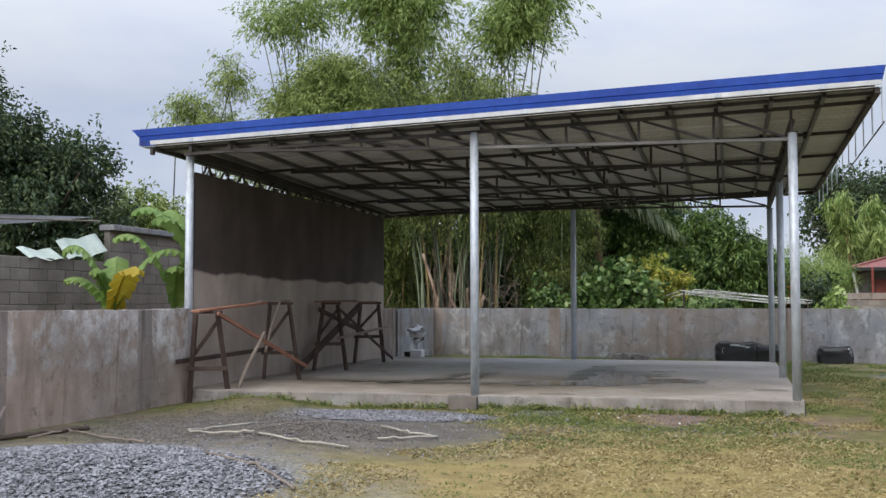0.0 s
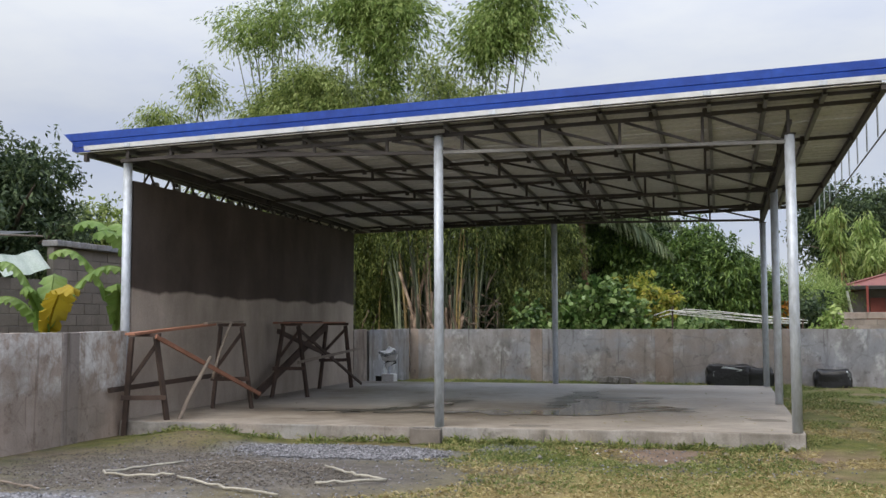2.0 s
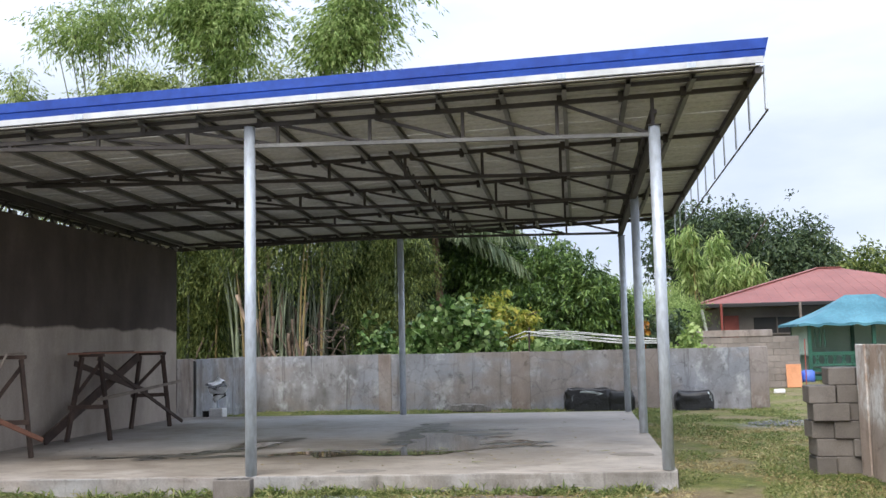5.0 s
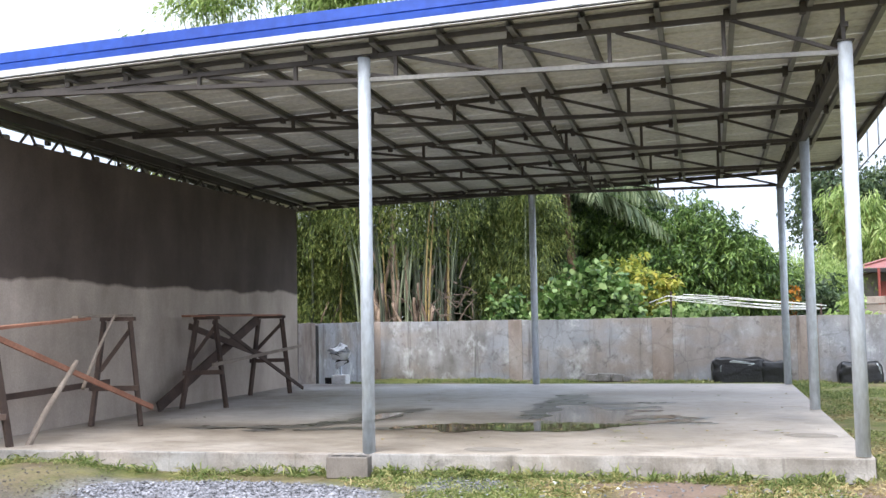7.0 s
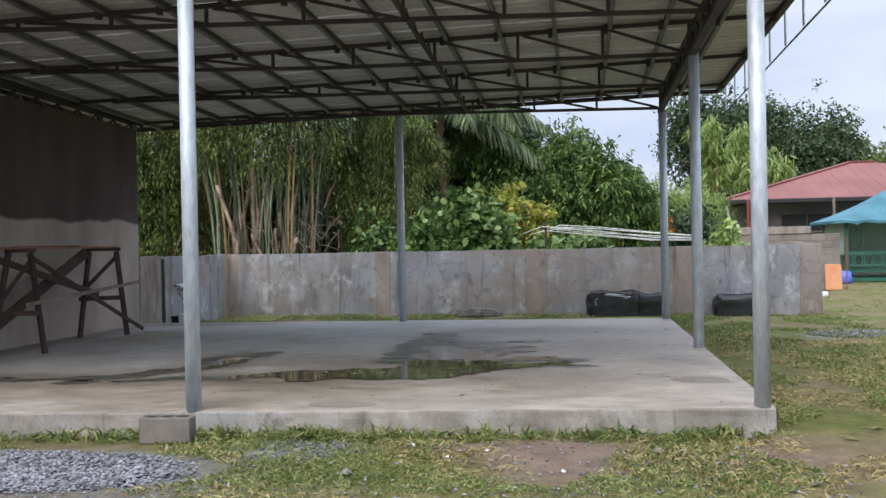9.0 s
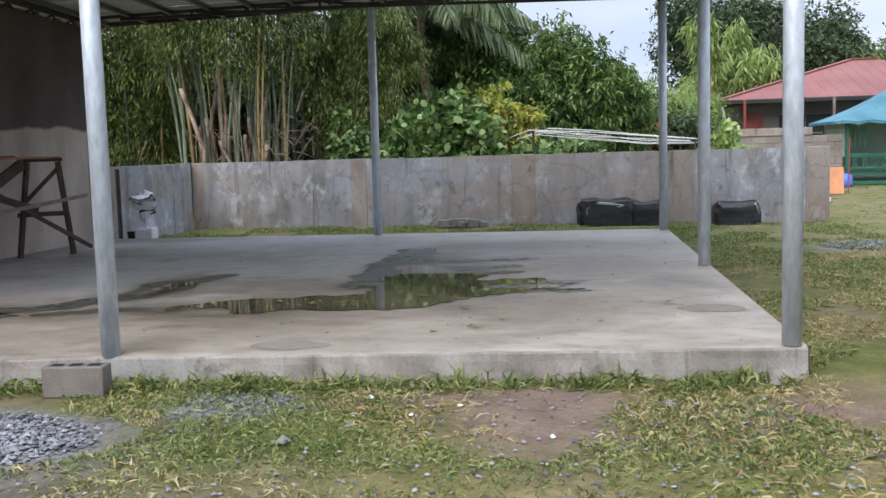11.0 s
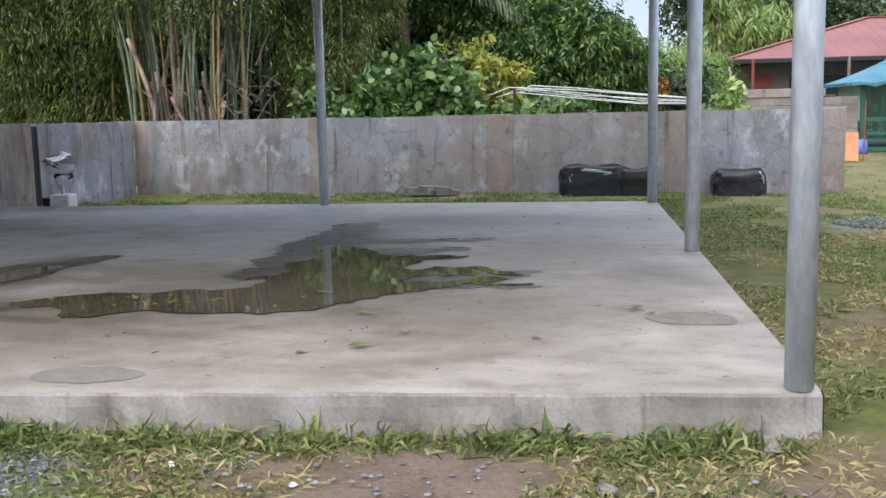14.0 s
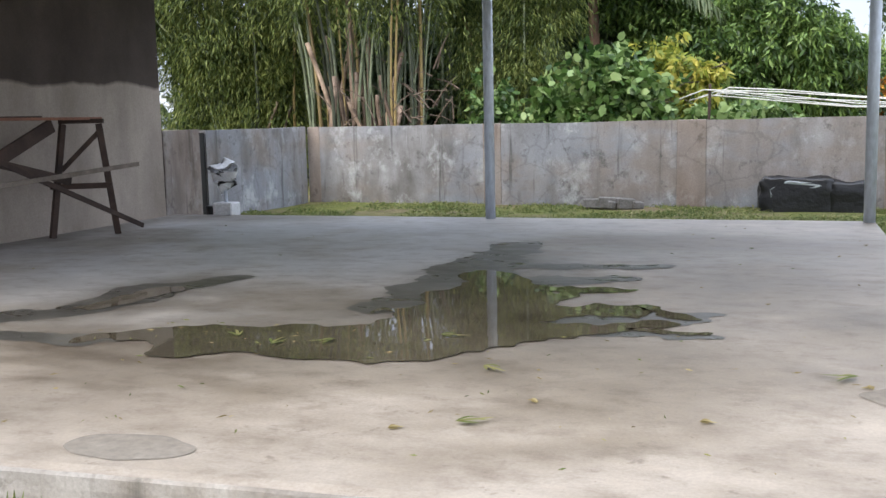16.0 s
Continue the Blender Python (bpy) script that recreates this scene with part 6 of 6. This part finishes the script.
scatter_stones("gravel_spread", "patch of pale gravel on grass", 800, 2.75, 7.9, 0.7, 0.55, 0.02, 5)
scatter_stones("pebbles", "scattered pebbles on bare earth", 700, -2.0, -1.6, 2.6, 1.3, 0.013, 6)

scatter_stones("sand_clods", "dark brown-grey clods of loose sand", 2600, -5.5, -3.8, 1.3, 1.0, 0.013, 7, CLOD, "sand")
scatter_stones("earth_clods", "small clods of bare earth", 2600, -7.2, -3.2, 1.5, 2.2, 0.012, 8, CLOD, "earth")


def blades(name, mat, label, areas, seed, lean=0.8, free=False):
    rng = np.random.default_rng(seed)
    P, L = [], []
    for x0, x1, y0, y1, n, h in areas:
        clump = max(1, n // 9)
        cx, cy = rng.uniform(x0, x1, clump), rng.uniform(y0, y1, clump)
        x = np.repeat(cx, 9) + rng.normal(size=clump * 9) * 0.05
        y = np.repeat(cy, 9) + rng.normal(size=clump * 9) * 0.05
        keep = np.array([free or noise.noise((a * 0.8, b * 0.8, seed)) > -0.12 and not (-9.2 < a < 0.12 and front(a) - 0.05 < b < 9.07) and -8.85 < a and math.hypot((a + 6.5) / 2.2, (b + 7) / 1.7) > 1 and math.hypot((a + 5.6) / 2.4, (b + 3.4) / 1.7) > 0.95
                         and math.hypot((a + 1.55) / 0.5, (b + 0.75) / 0.8) > 0.85 + 0.5 * noise.noise((a * 5, b * 5, 3)) and math.hypot((a + 5.3) / 1.6, (b + 1.55) / 0.65) > 1 for a, b in zip(x, y)])
        x, y = x[keep], y[keep]
        P.append(np.stack([x, y, np.array([ground_z(a, b) - 0.004 for a, b in zip(x, y)])], axis=1))
        L.append(h * rng.uniform(0.5, 1.4, len(x)))
    P, L = np.vstack(P), np.concatenate(L)
    D = rng.normal(size=P.shape) * lean
    D[:, 2] = 0.35 + 0.6 * rng.random(len(P))
    ob = new(name, leaf_mesh(name, mat, P, D, L, 0.0035 + L * 0.025, 0.5, seed))
    return tagged(ob, label, "grass", kind="stuff")


blades("grass", L_GRASS, "short patchy green grass", [(-4.6, 2.2, -1.9, -0.15, 24000, 0.07), (-8.8, -4.6, -0.9, -0.15, 5000, 0.05), (0.12, 3.3, -1.5, 12.4, 52000, 0.075), (-8.6, 1, 9.1, 13.2, 34000, 0.10), (-4.2, 2.2, -4.6, -1.6, 20000, 0.06), (-4.5, 2.2, -9, -4.6, 9000, 0.045), (2.4, 9, 10, 26, 12000, 0.08)], 51)
blades("straw", L_STRAW, "dry cut straw and dead grass on earth", [(-4.4, 2.2, -4.6, -0.2, 20000, 0.09), (-4.6, 2.2, -9.5, -3.6, 34000, 0.08), (0.15, 3.2, -1.5, 8, 16000, 0.09)], 52, 1.4)
tuft = []
trng = random.Random(8)
for k in range(150):
    x = trng.choice((-4.2, -3.4, -2.9, -2.2, -1.7, -0.9, -0.35)) + trng.gauss(0, 0.28) if k < 118 else trng.uniform(-8.4, -4.8)
    tuft.append((x - 0.08, x + 0.08, front(x) - 0.24, front(x) - 0.06, trng.choice((18, 27, 45)), trng.uniform(0.06, 0.19)))
blades("grass_tufts", L_GRASS, "taller grass tufts along slab foot", tuft, 53, 0.7, True)


def litter(name, mat, spots, size, label, cat, z=None):
    for i, (x, y) in enumerate(spots):
        b = Build()
        zz = ground_z(x, y) + 0.01 if z is None else z
        a = i * 1.9
        for k in range(4):
            q = a + k * 0.28
            c, s = math.cos(q), math.sin(q)
            L = size * (0.6 + 0.4 * ((k * 7 + i) % 3) / 2)
            b.grid(5, 1, lambda u, v: (x + c * L * u - s * (v - 0.5) * 0.016 * math.sin(math.pi * (0.08 + 0.9 * u)), y + s * L * u + c * (v - 0.5) * 0.022 * math.sin(math.pi * (0.08 + 0.9 * u)), zz + 0.004 + 0.008 * math.sin(u * 3) * (k % 2)))
        solid(name, b, mat, label, cat, "fallen leaves")


litter("fallen_leaf", L_GRASS, [(-2.15, 0.62), (-3.9, 1.9), (-3.3, 1.95), (-2.75, 2.2), (-3.6, 1.75), (-0.55, 1.75), (-2.3, 1.55)], 0.17, "green grass blades fallen on slab", "leaf", SZ + 0.016)
litter("fallen_leaf", L_STRAW, [(-2.4, 0.5), (-1.9, 1.0), (-0.5, 1.62), (-1.2, 0.9), (-4.6, 0.6)], 0.07, "dry brown leaf fragments on slab", "leaf", SZ + 0.004)
litter("cut_grass", L_GRASS, [(0.45, 0.6), (0.6, -0.4), (0.35, 1.9), (0.8, 2.6), (-0.3, -0.45), (0.9, 0.1), (-0.8, -0.4), (0.5, 3.6)], 0.2, "cut green grass blades lying on ground", "leaf")
for i, (x, y, s) in enumerate(((-2.62, -0.62, 0.028), (-2.05, -0.8, 0.025), (-2.3, -1.0, 0.022), (-1.5, -1.4, 0.024), (-2.9, -1.55, 0.05), (-0.15, -0.25, 0.06), (-0.85, -0.75, 0.05), (-3.0, -0.85, 0.03))):
    b = Build()
    lump(b, (x, y, ground_z(x, y) + s * 0.3), s, 700 + i)
    solid("pebble", b, WHITEBAG if i < 4 else ROCK, "pale pebble on bare earth" if i < 4 else "grey stone on bare earth", "stone", "loose stones")

lrng = np.random.default_rng(91)
LP = np.vstack([np.stack([lrng.uniform(a, b, k), lrng.uniform(c, d, k), np.full(k, SZ + 0.011)], axis=1) for a, b, c, d, k in ((-5.0, -0.1, 0.1, 2.4, 130), (-4.6, -2.2, 1.5, 2.4, 60), (-2.0, -0.1, 2.4, 8.5, 50), (-8.6, -5.0, 0.2, 8.0, 40))])
LD = lrng.normal(size=LP.shape)
LD[:, 2] = 0.03
for name, mat, half, text in (("leaf_bits", L_STRAW, 0, "small dry leaf bits strewn over slab"), ("grass_bits", L_GRASS, 1, "cut green grass bits strewn over slab")):
    P2, D2 = (LP[0::3], LD[0::3]) if half else (LP[1::3], LD[1::3])
    L2 = lrng.uniform(0.015, 0.06, len(P2))
    tagged(new(name, leaf_mesh(name, mat, P2, D2, L2, 0.002 + L2 * 0.04, 0.05, 92 + half)), text, "leaf litter", kind="stuff")
